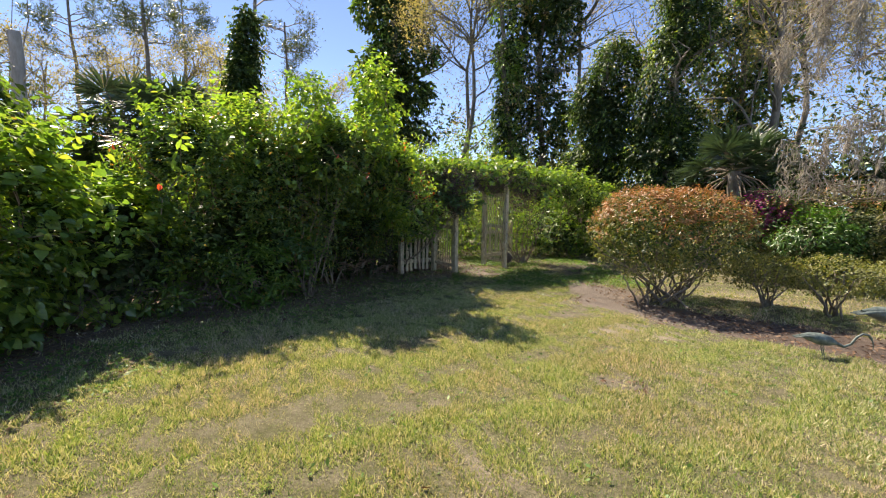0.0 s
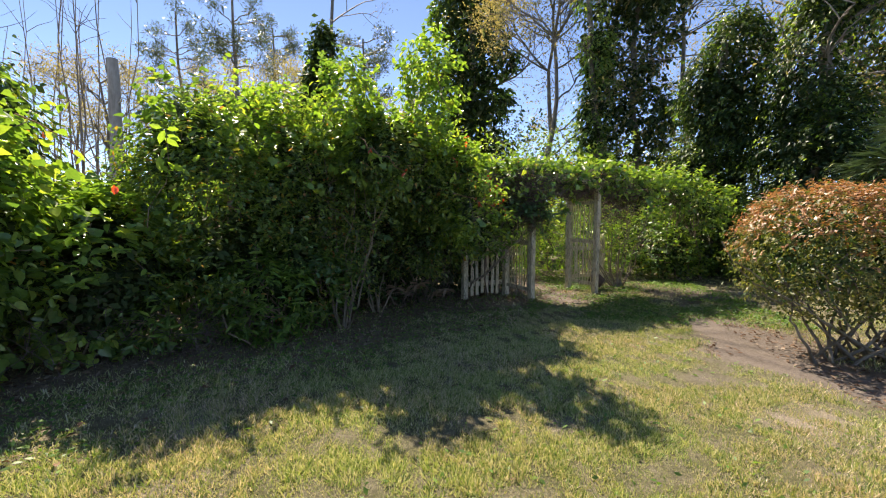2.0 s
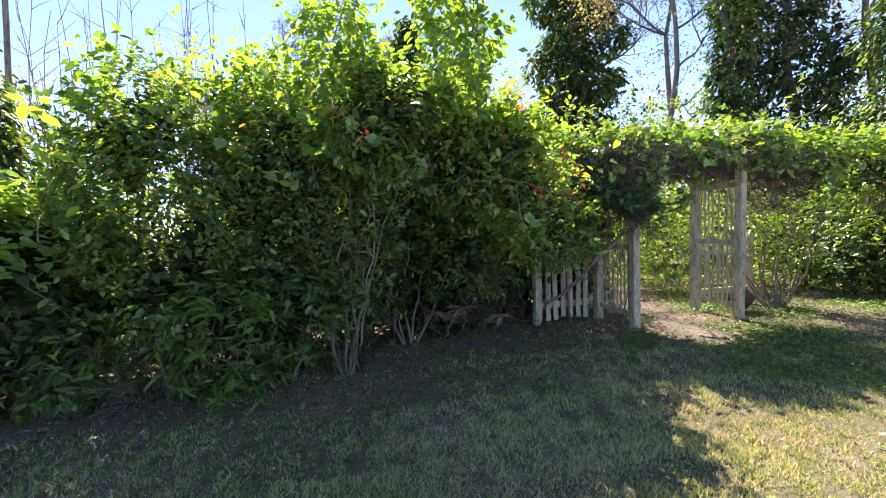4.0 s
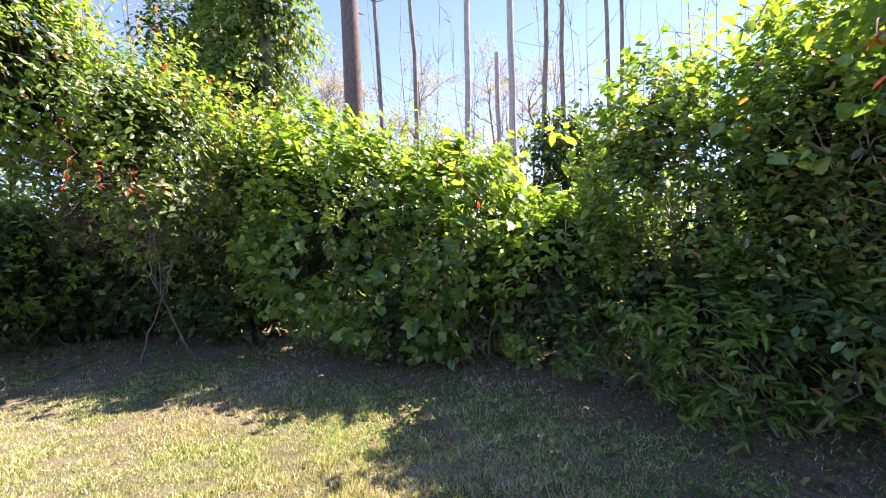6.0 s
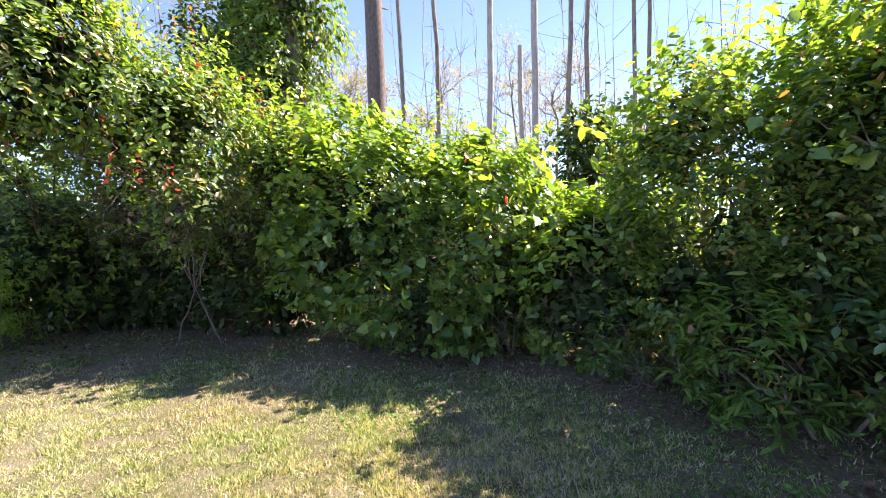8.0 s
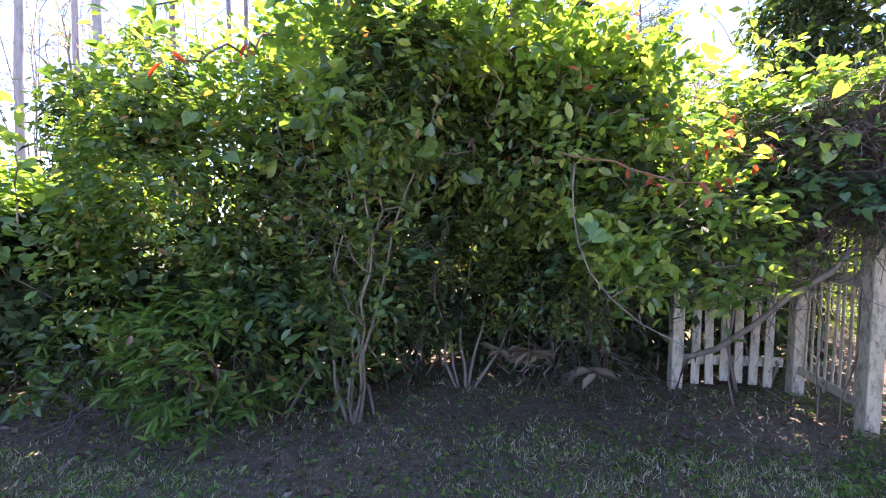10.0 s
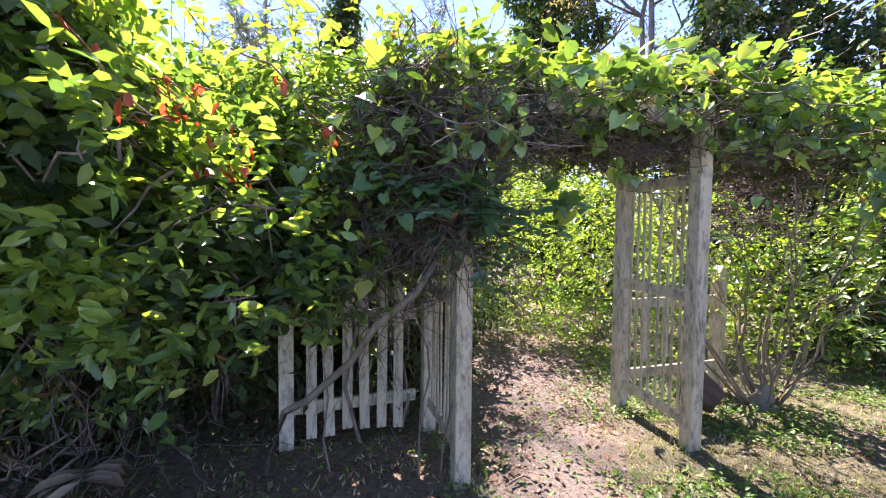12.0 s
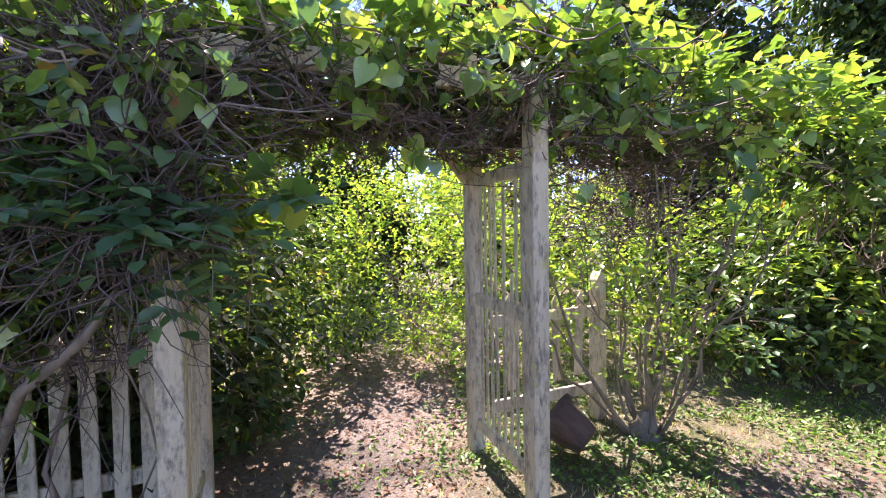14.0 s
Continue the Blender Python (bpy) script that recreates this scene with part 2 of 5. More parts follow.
def leaf_mesh(name, pos, nrm, tip, size, shape, mat):
    """Leaves at pos, facing nrm, pointing along tip, as one mesh."""
    tv, tf = shape
    nrm = unit(nrm)
    d = unit(tip - nrm * np.sum(tip * nrm, axis=1, keepdims=True))
    b = np.cross(nrm, d)
    s = size[:, None, None]
    verts = pos[:, None, :] + s * (tv[None, :, 0:1] * d[:, None, :] + tv[None, :, 1:2] * b[:, None, :] + tv[None, :, 2:3] * nrm[:, None, :])
    one = np.concatenate([np.array(f) for f in tf])
    loops = (one[None, :] + len(tv) * np.arange(len(pos))[:, None]).ravel()
    sizes = np.tile([len(f) for f in tf], len(pos))
    return mesh_from(name, verts.reshape(-1, 3), sizes, loops, mat)


def wave(p, scale, seed):
    """Cheap smooth noise, about -1 to 1."""
    r = np.random.default_rng(seed)
    k = r.normal(size=(7, 3)) * scale
    ph = r.uniform(0, 6.28, 7)
    return np.sin(p @ k.T + ph).sum(axis=1) / 3.2


def on_mass(rng, blobs, n, depth=0.25, zmin=0.05, gap=-0.6, lump=0.26, seed=1, inset=0.0):
    """Points and outward normals in the outer layer of a union of ellipsoids with a lumpy, broken outline."""
    blobs = np.array(blobs, float)
    c, r = blobs[:, :3], blobs[:, 3:]
    w = (r[:, 0] * r[:, 1] + r[:, 1] * r[:, 2] + r[:, 0] * r[:, 2])
    pick = rng.choice(len(blobs), n * 3, p=w / w.sum())
    u = unit(rng.normal(size=(n * 3, 3)))
    base = c[pick] + u * r[pick]
    k = 1 - inset - np.abs(rng.normal(size=n * 3)) * depth + lump * (0.75 * wave(base, 2.0, seed) + 0.45 * wave(base, 6.0, seed + 3) + 0.3 * wave(base, 13.0, seed + 5))
    p = c[pick] + u * r[pick] * k[:, None]
    nn = unit(u / r[pick])
    inside = np.zeros(len(p), int)
    for i in range(len(blobs)):
        inside += ((((p - c[i]) / r[i]) ** 2).sum(axis=1) < 0.6) & (pick != i)
    keep = (inside == 0) & (p[:, 2] > zmin) & (wave(p, 3.4, seed + 9) > gap) & (wave(p, 9.5, seed + 12) > gap - 0.1)
    return p[keep][:n], nn[keep][:n]


def sprigs(rng, p, n, per, length, rise=0.5):
    """Leaves set alternately along short shoots that start at p."""
    m = len(p)
    way = unit(n * 0.7 + np.array((0, 0, rise)) + rng.normal(size=(m, 3)) * 0.45)
    t = np.tile(np.linspace(0.1, 1, per), m)
    q = np.repeat(p, per, axis=0) + np.repeat(way, per, axis=0) * (t * np.repeat(length * rng.uniform(0.5, 1.2, m), per))[:, None]
    side = unit(np.cross(np.repeat(way, per, axis=0), rng.normal(size=(m * per, 3))))
    return q, unit(side + np.repeat(way, per, axis=0) * 0.5), np.repeat(n, per, axis=0)


def foliage(name, parent, mat, blobs, count, size, shape=OVAL, seed=1, depth=0.22, zmin=0.05, gap=-0.55, per=6, length=0.22, droop=0.3, rise=0.5, lump=0.26, face=0.6, label="", inset=0.0):
    """A crown of leaves in the outer layer of a mass."""
    rng = np.random.default_rng(seed)
    p, n = on_mass(rng, blobs, max(count // per, 1), depth, zmin, gap, lump, seed, inset)
    q, tip, nn = sprigs(rng, p, n, per, length, rise)
    keep = q[:, 2] > zmin * 0.6
    q, tip, nn = q[keep], tip[keep], nn[keep]
    nrm = nn * face + np.array((-0.22, 0.3, 0.62)) + rng.normal(size=q.shape) * 0.42
    tip = tip + np.array((0, 0, -droop)) + rng.normal(size=q.shape) * 0.2
    me = leaf_mesh(name, q, nrm, tip, size * rng.uniform(0.6, 1.25, len(q)), shape, mat)
    return child(name, me, parent, label, "stuff")


def tubes(name, lines, mat, parent=None, sides=6, label="", kind=""):
    """Tapered round rods; each line is a list of points and two or more radii."""
    vs, ls, fs, base = [], [], [], 0
    for pts, radii in lines:
        pts = np.array(pts, float)
        rad = np.interp(np.linspace(0, 1, len(pts)), np.linspace(0, 1, len(radii)), radii)
        tan = unit(np.gradient(pts, axis=0))
        ref = np.where(np.abs(tan[:, 2:3]) > 0.9, np.array([[1.0, 0, 0]]), np.array([[0, 0, 1.0]]))
        a = unit(np.cross(tan, ref))
        b = np.cross(tan, a)
        ang = np.linspace(0, 2 * np.pi, sides, endpoint=False)
        ring = pts[:, None, :] + rad[:, None, None] * (np.cos(ang)[None, :, None] * a[:, None, :] + np.sin(ang)[None, :, None] * b[:, None, :])
        vs.append(ring.reshape(-1, 3))
        for i in range(len(pts) - 1):
            for j in range(sides):
                k = (j + 1) % sides
                ls.append((base + i * sides + j, base + i * sides + k, base + (i + 1) * sides + k, base + (i + 1) * sides + j))
        fs += [4] * ((len(pts) - 1) * sides)
        base += len(pts) * sides
    me = mesh_from(name, np.concatenate(vs), np.array(fs), np.array(ls).ravel(), mat, True)
    return child(name, me, parent, label, kind)


def wander(rng, start, end, steps=8, sway=0.06):
    """A crooked line from start to end."""
    start, end = np.array(start, float), np.array(end, float)
    t = np.linspace(0, 1, steps)[:, None]
    off = np.cumsum(rng.normal(size=(steps, 3)), axis=0) * sway
    off = off - off[0] - t * (off[-1] - off[0])
    return start + (end - start) * t + off


def branching(rng, start, way, length, radius, levels, spread=0.6, kids=3, up=0.15, out=None, wig=0.1):
    """Limbs of a tree as lines with radii, thinner at each fork."""
    out = [] if out is None else out
    way = np.array(way, float) / np.linalg.norm(way)
    end = np.array(start) + way * length
    out.append((wander(rng, start, end, 5, length * wig * 0.4), (radius, radius * 0.6), levels))
    if levels > 0:
        line = out[-1][0]
        for i in range(kids):
            f = rng.uniform(0.45, 1.0) if i else 1.0
            s = line[min(int(f * 4), 4)]
            w = way + rng.normal(size=3) * spread + np.array((0, 0, up))
            branching(rng, s, w, length * rng.uniform(0.5, 0.8), radius * 0.55, levels - 1, spread, kids, up, out, wig)
    return out


def board(name, parent, start, end, width, thick, mat=None, label="", across=None, point=0.0, chamfer=0.004):
    """A sawn board from start to end, its wide side along across, with softened edges; point: height of a pointed top."""
    s, e = Vector(start), Vector(end)
    z = (e - s).normalized()
    x = Vector(across) if across is not None else Vector((1, 0, 0))
    x = (x - z * x.dot(z)).normalized()
    y = z.cross(x)
    bm = bmesh.new()
    length = (e - s).length
    prof = [(-width / 2, 0), (width / 2, 0), (width / 2, length - point)]
    prof += [(0.0, length)] if point else []
    prof += [(-width / 2, length - point)]
    lo = [bm.verts.new(x * a - y * thick / 2 + z * h) for a, h in prof]
    hi = [bm.verts.new(x * a + y * thick / 2 + z * h) for a, h in prof]
    bm.faces.new(lo[::-1])
    bm.faces.new(hi)
    for i in range(len(lo)):
        j = (i + 1) % len(lo)
        bm.faces.new((lo[i], lo[j], hi[j], hi[i]))
    bmesh.ops.recalc_face_normals(bm, faces=bm.faces)
    bmesh.ops.bevel(bm, geom=list(bm.edges), offset=chamfer, segments=1, affect="EDGES")
    me = bpy.data.meshes.new(name)
    bm.to_mesh(me)
    bm.free()
    me.materials.append(mat or M_PAINT)
    ob = new(name, me)
    ob.matrix_world = Matrix.Translation(s)
    ob.parent = parent
    ob.matrix_parent_inverse = parent.matrix_world.inverted()
    return tagged(ob, label=label)

# ---- ground ----
HEDGE_LINE = np.array([(-3.3, -9.0), (-3.6, -4.2), (-3.9, -1.4), (-4.2, 0.7), (-3.9, 2.2), (-3.6, 3.8), (-2.7, 5.3), (-1.9, 6.3), (-1.6, 7.2), (-0.9, 8.3), (-0.1, 8.9)])
BED_LINE = np.array([(2.0, 6.6), (1.85, 6.0), (2.0, 5.5), (2.4, 4.9), (3.0, 4.35), (3.8, 3.6), (4.6, 2.9)])
PATH_LINE = np.array([(0.75, 8.75), (0.55, 9.3), (0.3, 10.0), (0.1, 10.9)])


def line_distance(p, line):
    """Distance from plan points to a broken line, and on which side they lie (positive: left of its way)."""
    best = np.full(len(p), 1e9)
    side = np.zeros(len(p))
    for a, b in zip(line[:-1], line[1:]):
        ab = b - a
        t = np.clip(((p - a) @ ab) / (ab @ ab), 0, 1)
        q = a + t[:, None] * ab
        dist = np.hypot(*(p - q).T)
        s = ab[0] * (p[:, 1] - a[1]) - ab[1] * (p[:, 0] - a[0])
        near = dist < best
        best = np.where(near, dist, best)
        side = np.where(near, np.sign(s), side)
    return best, side


def cover_of(p):
    """Leaf mould under the hedge and sand or mulch on the bed and the path, 0 to 1 each."""
    p3 = np.column_stack((p, np.zeros(len(p))))
    dist, side = line_distance(p, HEDGE_LINE)
    depth = np.where(side > 0, dist, -dist) + 0.16 * wave(p3, 3.0, 5) + 0.08 * wave(p3, 9.0, 6)
    mould = np.clip((depth + 1.6 + 0.3 * wave(p3, 1.7, 9)) / 1.2, 0, 1) * np.clip((5.0 - depth) / 3.0, 0, 1) * (p[:, 0] < 1.0) * np.clip((p[:, 1] + 9.5) / 2, 0, 1)
    dist, side = line_distance(p, BED_LINE)
    depth = np.where(side > 0, dist, -dist) + 0.12 * wave(p3, 4.0, 7)
    bed = np.clip((depth + 0.1) / 0.25, 0, 1) * np.clip((1.5 - dist) / 0.5, 0, 1) * (p[:, 0] > 1.2)
    dist, side = line_distance(p, PATH_LINE)
    path = np.clip((0.62 + 0.14 * wave(p3, 5.0, 8) - dist) / 0.35, 0, 1)
    spots = np.array([(2.9, 9.8), (1.35, 3.2), (1.5, 5.2)])
    bare = np.zeros(len(p))
    for s, r in zip(spots, (0.75, 0.28, 0.2)):
        bare = np.maximum(bare, np.clip((r - np.hypot(*(p - s).T) + 0.15 * wave(p3, 6, 11)) / 0.3, 0, 0.75))
    return mould, np.maximum(np.maximum(bed, path), bare), bed * np.clip((p[:, 0] - 2.75) / 0.6, 0, 1)


def height_of(p):
    p3 = np.column_stack((p, np.zeros(len(p))))
    near = np.exp(-((np.hypot(p[:, 0], p[:, 1] - 5) / 14) ** 4))
    return (0.012 * wave(p3, 1.6, 21) + 0.008 * wave(p3, 6.0, 22)) * near


def build_ground():
    far = np.array([-600, -250, -120, -70, -45, -32, -24, -18.0])
    gx = np.concatenate((far, np.arange(-13, 13, 0.16), -far[::-1]))
    gy = np.concatenate((far, np.arange(-9, 17, 0.16), -far[::-1] + 6))
    xx, yy = np.meshgrid(gx, gy)
    p = np.column_stack((xx.ravel(), yy.ravel()))
    v = np.column_stack((p, height_of(p)))
    nx, ny = len(gx), len(gy)
    i = (np.arange(ny - 1)[:, None] * nx + np.arange(nx - 1)[None, :]).ravel()
    loops = np.column_stack((i, i + 1, i + nx + 1, i + nx)).ravel()
    me = mesh_from("ground", v, np.full(len(i), 4), loops, M_GROUND, True)
    mould, sand, mulch = cover_of(p)
    att = me.color_attributes.new("cover", "FLOAT_COLOR", "POINT")
    att.data.foreach_set("color", np.column_stack((mould, sand, mulch, np.ones(len(p)))).astype(np.float32).ravel())
    tagged(new("ground", me), "patchy green and straw-coloured lawn with bare sandy spots", "lawn", kind="structure")


build_ground()


def grass(name, label, middle, reach, count, low, high, seed, mat=None, bare=0.9):
    """Short lawn blades, thin where mould or sand lies."""
    rng = np.random.default_rng(seed)
    tuft = np.array(middle) + rng.normal(size=(count // 6, 2)) * np.array(reach)
    p = np.repeat(tuft, 6, axis=0) + rng.normal(size=(count // 6 * 6, 2)) * 0.02
    count = len(p)
    p3 = np.column_stack((p, np.zeros(count)))
    mould, sand, _ = cover_of(p)
    thin = np.maximum(mould * bare, sand)
    lush = 0.8 + 0.13 * wave(p3, 2.3, 31) + 0.2 * wave(p3, 8.7, 33) + 0.22 * wave(p3, 21, 32)
    keep = (rng.uniform(size=count) > thin) & (rng.uniform(size=count) < np.clip(lush, 0.12, 1))
    p, tall = p[keep], np.clip(lush[keep], 0.35, 1)
    n = len(p)
    pos = np.column_stack((p, height_of(p) - 0.004))
    tip = np.column_stack((rng.normal(size=(n, 2)) * 0.75, np.ones(n)))
    nrm = np.column_stack((rng.normal(size=(n, 2)), rng.normal(size=n) * 0.3))
    size = rng.uniform(low, high, n) * tall
    me = leaf_mesh(name, pos, nrm, tip, size, BLADE, mat or M_GRASS)
    tagged(new(name, me), label, "grass", kind="stuff")


grass("lawn_grass", "short green and straw-coloured lawn grass blades", (0.1, 3.3), (2.5, 2.7), 900000, 0.024, 0.052, 41)
grass("lawn_grass", "short lawn grass farther from the walked line", (1.5, 4.5), (6.5, 6.5), 240000, 0.035, 0.065, 42)


def scatter_flat(name, label, category, area, count, size, shape, mat, seed, want, lift=0.006, tilt=0.35):
    """Leaves lying on or just over the ground where want(mould, sand, noise) allows."""
    rng = np.random.default_rng(seed)
    p = np.column_stack((rng.uniform(area[0], area[1], count), rng.uniform(area[2], area[3], count)))
    mould, sand, _ = cover_of(p)
    keep = rng.uniform(size=count) < want(mould, sand, wave(np.column_stack((p, np.zeros(count))), 3.0, seed))
    p = p[keep]
    n = len(p)
    pos = np.column_stack((p, height_of(p) + lift * rng.uniform(0.6, 2.5, n)))
    nrm = np.column_stack((rng.normal(size=(n, 2)) * tilt, np.ones(n)))
    tip = np.column_stack((rng.normal(size=(n, 2)), np.zeros(n)))
    me = leaf_mesh(name, pos, nrm, tip, size * rng.uniform(0.5, 1.2, n), shape, mat)
    tagged(new(name, me), label, category, kind="stuff")


scatter_flat("leaf_litter", "brown and grey fallen leaves under the hedge", "fallen leaves", (-6, 2.5, -4, 12), 60000, 0.06, SIMPLE, M_LITTER, 51, lambda m, s, w: np.maximum(0.32 * m, 0.25 * s * (w > 0.1)) + 0.004)
scatter_flat("ground_weeds", "small weeds and seedlings by the gate", "weeds", (0.2, 3.6, 7.2, 11.6), 26000, 0.04, OVAL, M_WEED, 54, lambda m, s, w: 0.75 * (w > -0.35) * (1 - 0.8 * s), 0.02, 0.5)
scatter_flat("leaf_litter", "brown fallen leaves on the gate path", "fallen leaves", (-0.8, 3.2, 8.3, 12.0), 26000, 0.03, SIMPLE, M_LITTER, 55, lambda m, s, w: 0.12 + 0.55 * s * (w > -0.4))
scatter_flat("leaf_litter", "bark chips and dead leaves on the shrub bed", "mulch", (2.5, 7.5, 2.6, 8.0), 14000, 0.045, OVAL, M_LITTER, 56, lambda m, s, w: 0.6 * s)
scatter_flat("ground_weeds", "low green weeds and seedlings along the shaded hedge foot", "weeds", (-4.6, 3.2, -2, 11), 90000, 0.042, SIMPLE, M_WEED, 52, lambda m, s, w: np.clip(1.4 - np.abs(m - 0.6) * 2.2, 0, 1) * (w > -0.2) * (1 - s) * 0.8 + 0.006 * (w > 0.25), 0.012, 0.5)


# ---- hedge: overgrown shrubs and vines ----
def bush(name, label, blobs, leaves, stems=(), category="shrub", stem_mat=None, group="", rooted=2):
    """A shrub: crowns of leaves on stems from the ground."""
    b = np.array(blobs, float)
    root = (b[:, 0].mean(), b[:, 1].mean(), 0)
    ob = thing(name, label, category, root, group)
    rng = np.random.default_rng(len(blobs) * 7 + int(abs(root[0]) * 100))
    lines = []
    for c in b:
        for k in range(rooted):
            foot = (c[0] + rng.normal() * 0.15, c[1] + rng.normal() * 0.15, -0.02)
            if c[2] - c[5] > 1.2:
                low = b[b[:, 2] - b[:, 5] <= 1.2]
                if len(low):
                    foot = tuple(low[np.argmin(((low[:, :2] - c[:2]) ** 2).sum(axis=1)), :3])
            top = c[:3] + rng.normal(size=3) * c[3:] * 0.45
            top[2] = max(top[2], 0.3)
            lines.append((wander(rng, foot, top, 7, 0.06), (0.013, 0.005)))
            for j in range(5):
                lines.append((wander(rng, lines[-1 - j][0][4], c[:3] + unit(rng.normal(size=(1, 3)))[0] * c[3:] * 0.85, 6, 0.05), (0.008, 0.003)))
    for c in b if not rooted else ():
        for k in range(6):
            lines.append((wander(rng, c[:3] + unit(rng.normal(size=(1, 3)))[0] * c[3:] * 0.8, c[:3] + unit(rng.normal(size=(1, 3)))[0] * c[3:] * 0.8, 7, 0.06), (0.007, 0.003)))
    tubes("branch", lines, stem_mat or M_DRYVINE, ob, 5, kind="stuff")
    for i, (mat, count, size, shape, kw) in enumerate(leaves):
        foliage("leaves", ob, mat, blobs, count, size, shape, seed=i * 13 + int(abs(root[1]) * 10) + 3, **kw)
    return ob


# Placement of the dark inner leaves that deepen the shade inside a crown.
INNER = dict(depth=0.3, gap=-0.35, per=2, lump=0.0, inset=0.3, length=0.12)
NEAR = dict(depth=0.16, per=6)
TOP = dict(depth=0.08, per=7, length=0.42, rise=1.3, zmin=1.6)

H1 = [(-3.98, 3.85, 0.95, 0.58, 0.55, 1.0), (-4.5, 2.6, 1.15, 0.85, 1.15, 1.15), (-4.25, 3.6, 1.0, 0.8, 0.75, 1.05), (-4.9, 1.9, 1.5, 0.8, 0.9, 1.25), (-4.0, 3.1, 0.6, 0.6, 0.9, 0.6)]
bush("hedge_shrub", "dense shrub draped in heart-leaved green vine", H1, [(M_VINE, 7500, 0.1, HEART, NEAR), (M_HEDGE, 11000, 0.062, OVAL, NEAR), (M_INNER_SHADE, 15000, 0.115, SIMPLE, INNER), (M_YOUNG, 2600, 0.085, HEART, dict(TOP, zmin=1.3))])
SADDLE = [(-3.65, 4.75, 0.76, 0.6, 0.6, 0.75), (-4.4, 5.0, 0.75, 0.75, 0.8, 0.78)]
bush("hedge_shrub", "low saddle of bright green vine in the hedge", SADDLE, [(M_VINE, 3600, 0.09, HEART, NEAR), (M_YOUNG, 2600, 0.085, OVAL, dict(NEAR, zmin=0.6)), (M_INNER_SHADE, 6500, 0.11, SIMPLE, INNER)])
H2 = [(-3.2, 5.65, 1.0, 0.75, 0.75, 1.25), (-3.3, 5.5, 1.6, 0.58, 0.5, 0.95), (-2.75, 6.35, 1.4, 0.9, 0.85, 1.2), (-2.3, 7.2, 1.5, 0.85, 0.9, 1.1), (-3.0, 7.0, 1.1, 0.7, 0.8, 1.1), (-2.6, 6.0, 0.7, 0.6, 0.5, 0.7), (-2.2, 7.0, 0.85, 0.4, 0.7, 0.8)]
bush("hedge_shrub", "tall dark overgrown shrub with glossy green leaves", H2, [(M_HEDGE, 31000, 0.058, OVAL, dict(NEAR, zmin=0.4)), (M_VINE, 3600, 0.08, HEART, dict(NEAR, zmin=1.4)), (M_INNER_SHADE, 23000, 0.11, SIMPLE, dict(INNER, zmin=0.2)), (M_YOUNG, 2200, 0.085, OVAL, dict(TOP, zmin=2.3))])
OVER = [(-1.5, 6.4, 2.0, 0.55, 0.65, 0.5), (-1.7, 7.1, 2.1, 0.6, 0.6, 0.5), (-1.25, 7.3, 1.75, 0.5, 0.6, 0.55)]
bush("overhanging_shrub", "arching shrub limbs with hanging dark green leaves", OVER, [(M_HEDGE, 11500, 0.055, OVAL, dict(NEAR, zmin=0.9, droop=0.6)), (M_VINE, 900, 0.085, HEART, dict(NEAR, zmin=1.2)), (M_INNER_SHADE, 3600, 0.11, SIMPLE, dict(INNER, zmin=1.0))], rooted=0)
SPIRES = [(-1.05, 6.65, 2.75, 0.3, 0.3, 0.8), (-1.9, 6.2, 2.6, 0.3, 0.3, 0.65), (-1.4, 7.5, 2.35, 0.33, 0.33, 0.5), (-2.95, 6.4, 2.35, 0.4, 0.4, 0.4), (-1.2, 6.85, 2.2, 0.4, 0.4, 0.4)]
bush("climbing_vine", "upright shoots of bright green climbing vine", SPIRES, [(M_VINE, 3200, 0.085, OVAL, dict(NEAR, depth=0.35, gap=-0.9)), (M_YOUNG, 2400, 0.085, OVAL, dict(NEAR, depth=0.3, rise=0.9))], category="vine", rooted=0)
LOWER = [(-2.55, 5.55, 0.42, 0.45, 0.4, 0.42), (-2.75, 5.75, 0.4, 0.5, 0.4, 0.42), (-3.35, 5.1, 0.4, 0.4, 0.45, 0.4), (-2.3, 6.15, 0.55, 0.35, 0.4, 0.5)]
bush("understorey_shrub", "low shrub with long pale green leaves", LOWER, [(M_WEED, 3200, 0.11, LANCE, dict(NEAR, depth=0.25, per=7, length=0.16, face=0.3)), (M_HEDGE, 1800, 0.07, OVAL, NEAR)])
H3 = [(-1.35, 8.8, 1.3, 0.7, 0.6, 1.1), (-1.75, 8.1, 1.15, 0.6, 0.6, 1.15), (-0.8, 8.7, 1.6, 0.55, 0.4, 0.65), (-0.35, 8.9, 1.45, 0.42, 0.35, 0.5), (-1.5, 7.7, 0.7, 0.45, 0.5, 0.6)]
bush("hedge_shrub", "dark green shrub spilling over the picket fence", H3, [(M_HEDGE, 13000, 0.06, OVAL, dict(NEAR, zmin=0.45)), (M_VINE, 2200, 0.09, HEART, dict(NEAR, zmin=1.1)), (M_INNER_SHADE, 9000, 0.11, SIMPLE, dict(INNER, zmin=0.2)), (M_YOUNG, 1500, 0.08, OVAL, dict(TOP, zmin=1.7))])
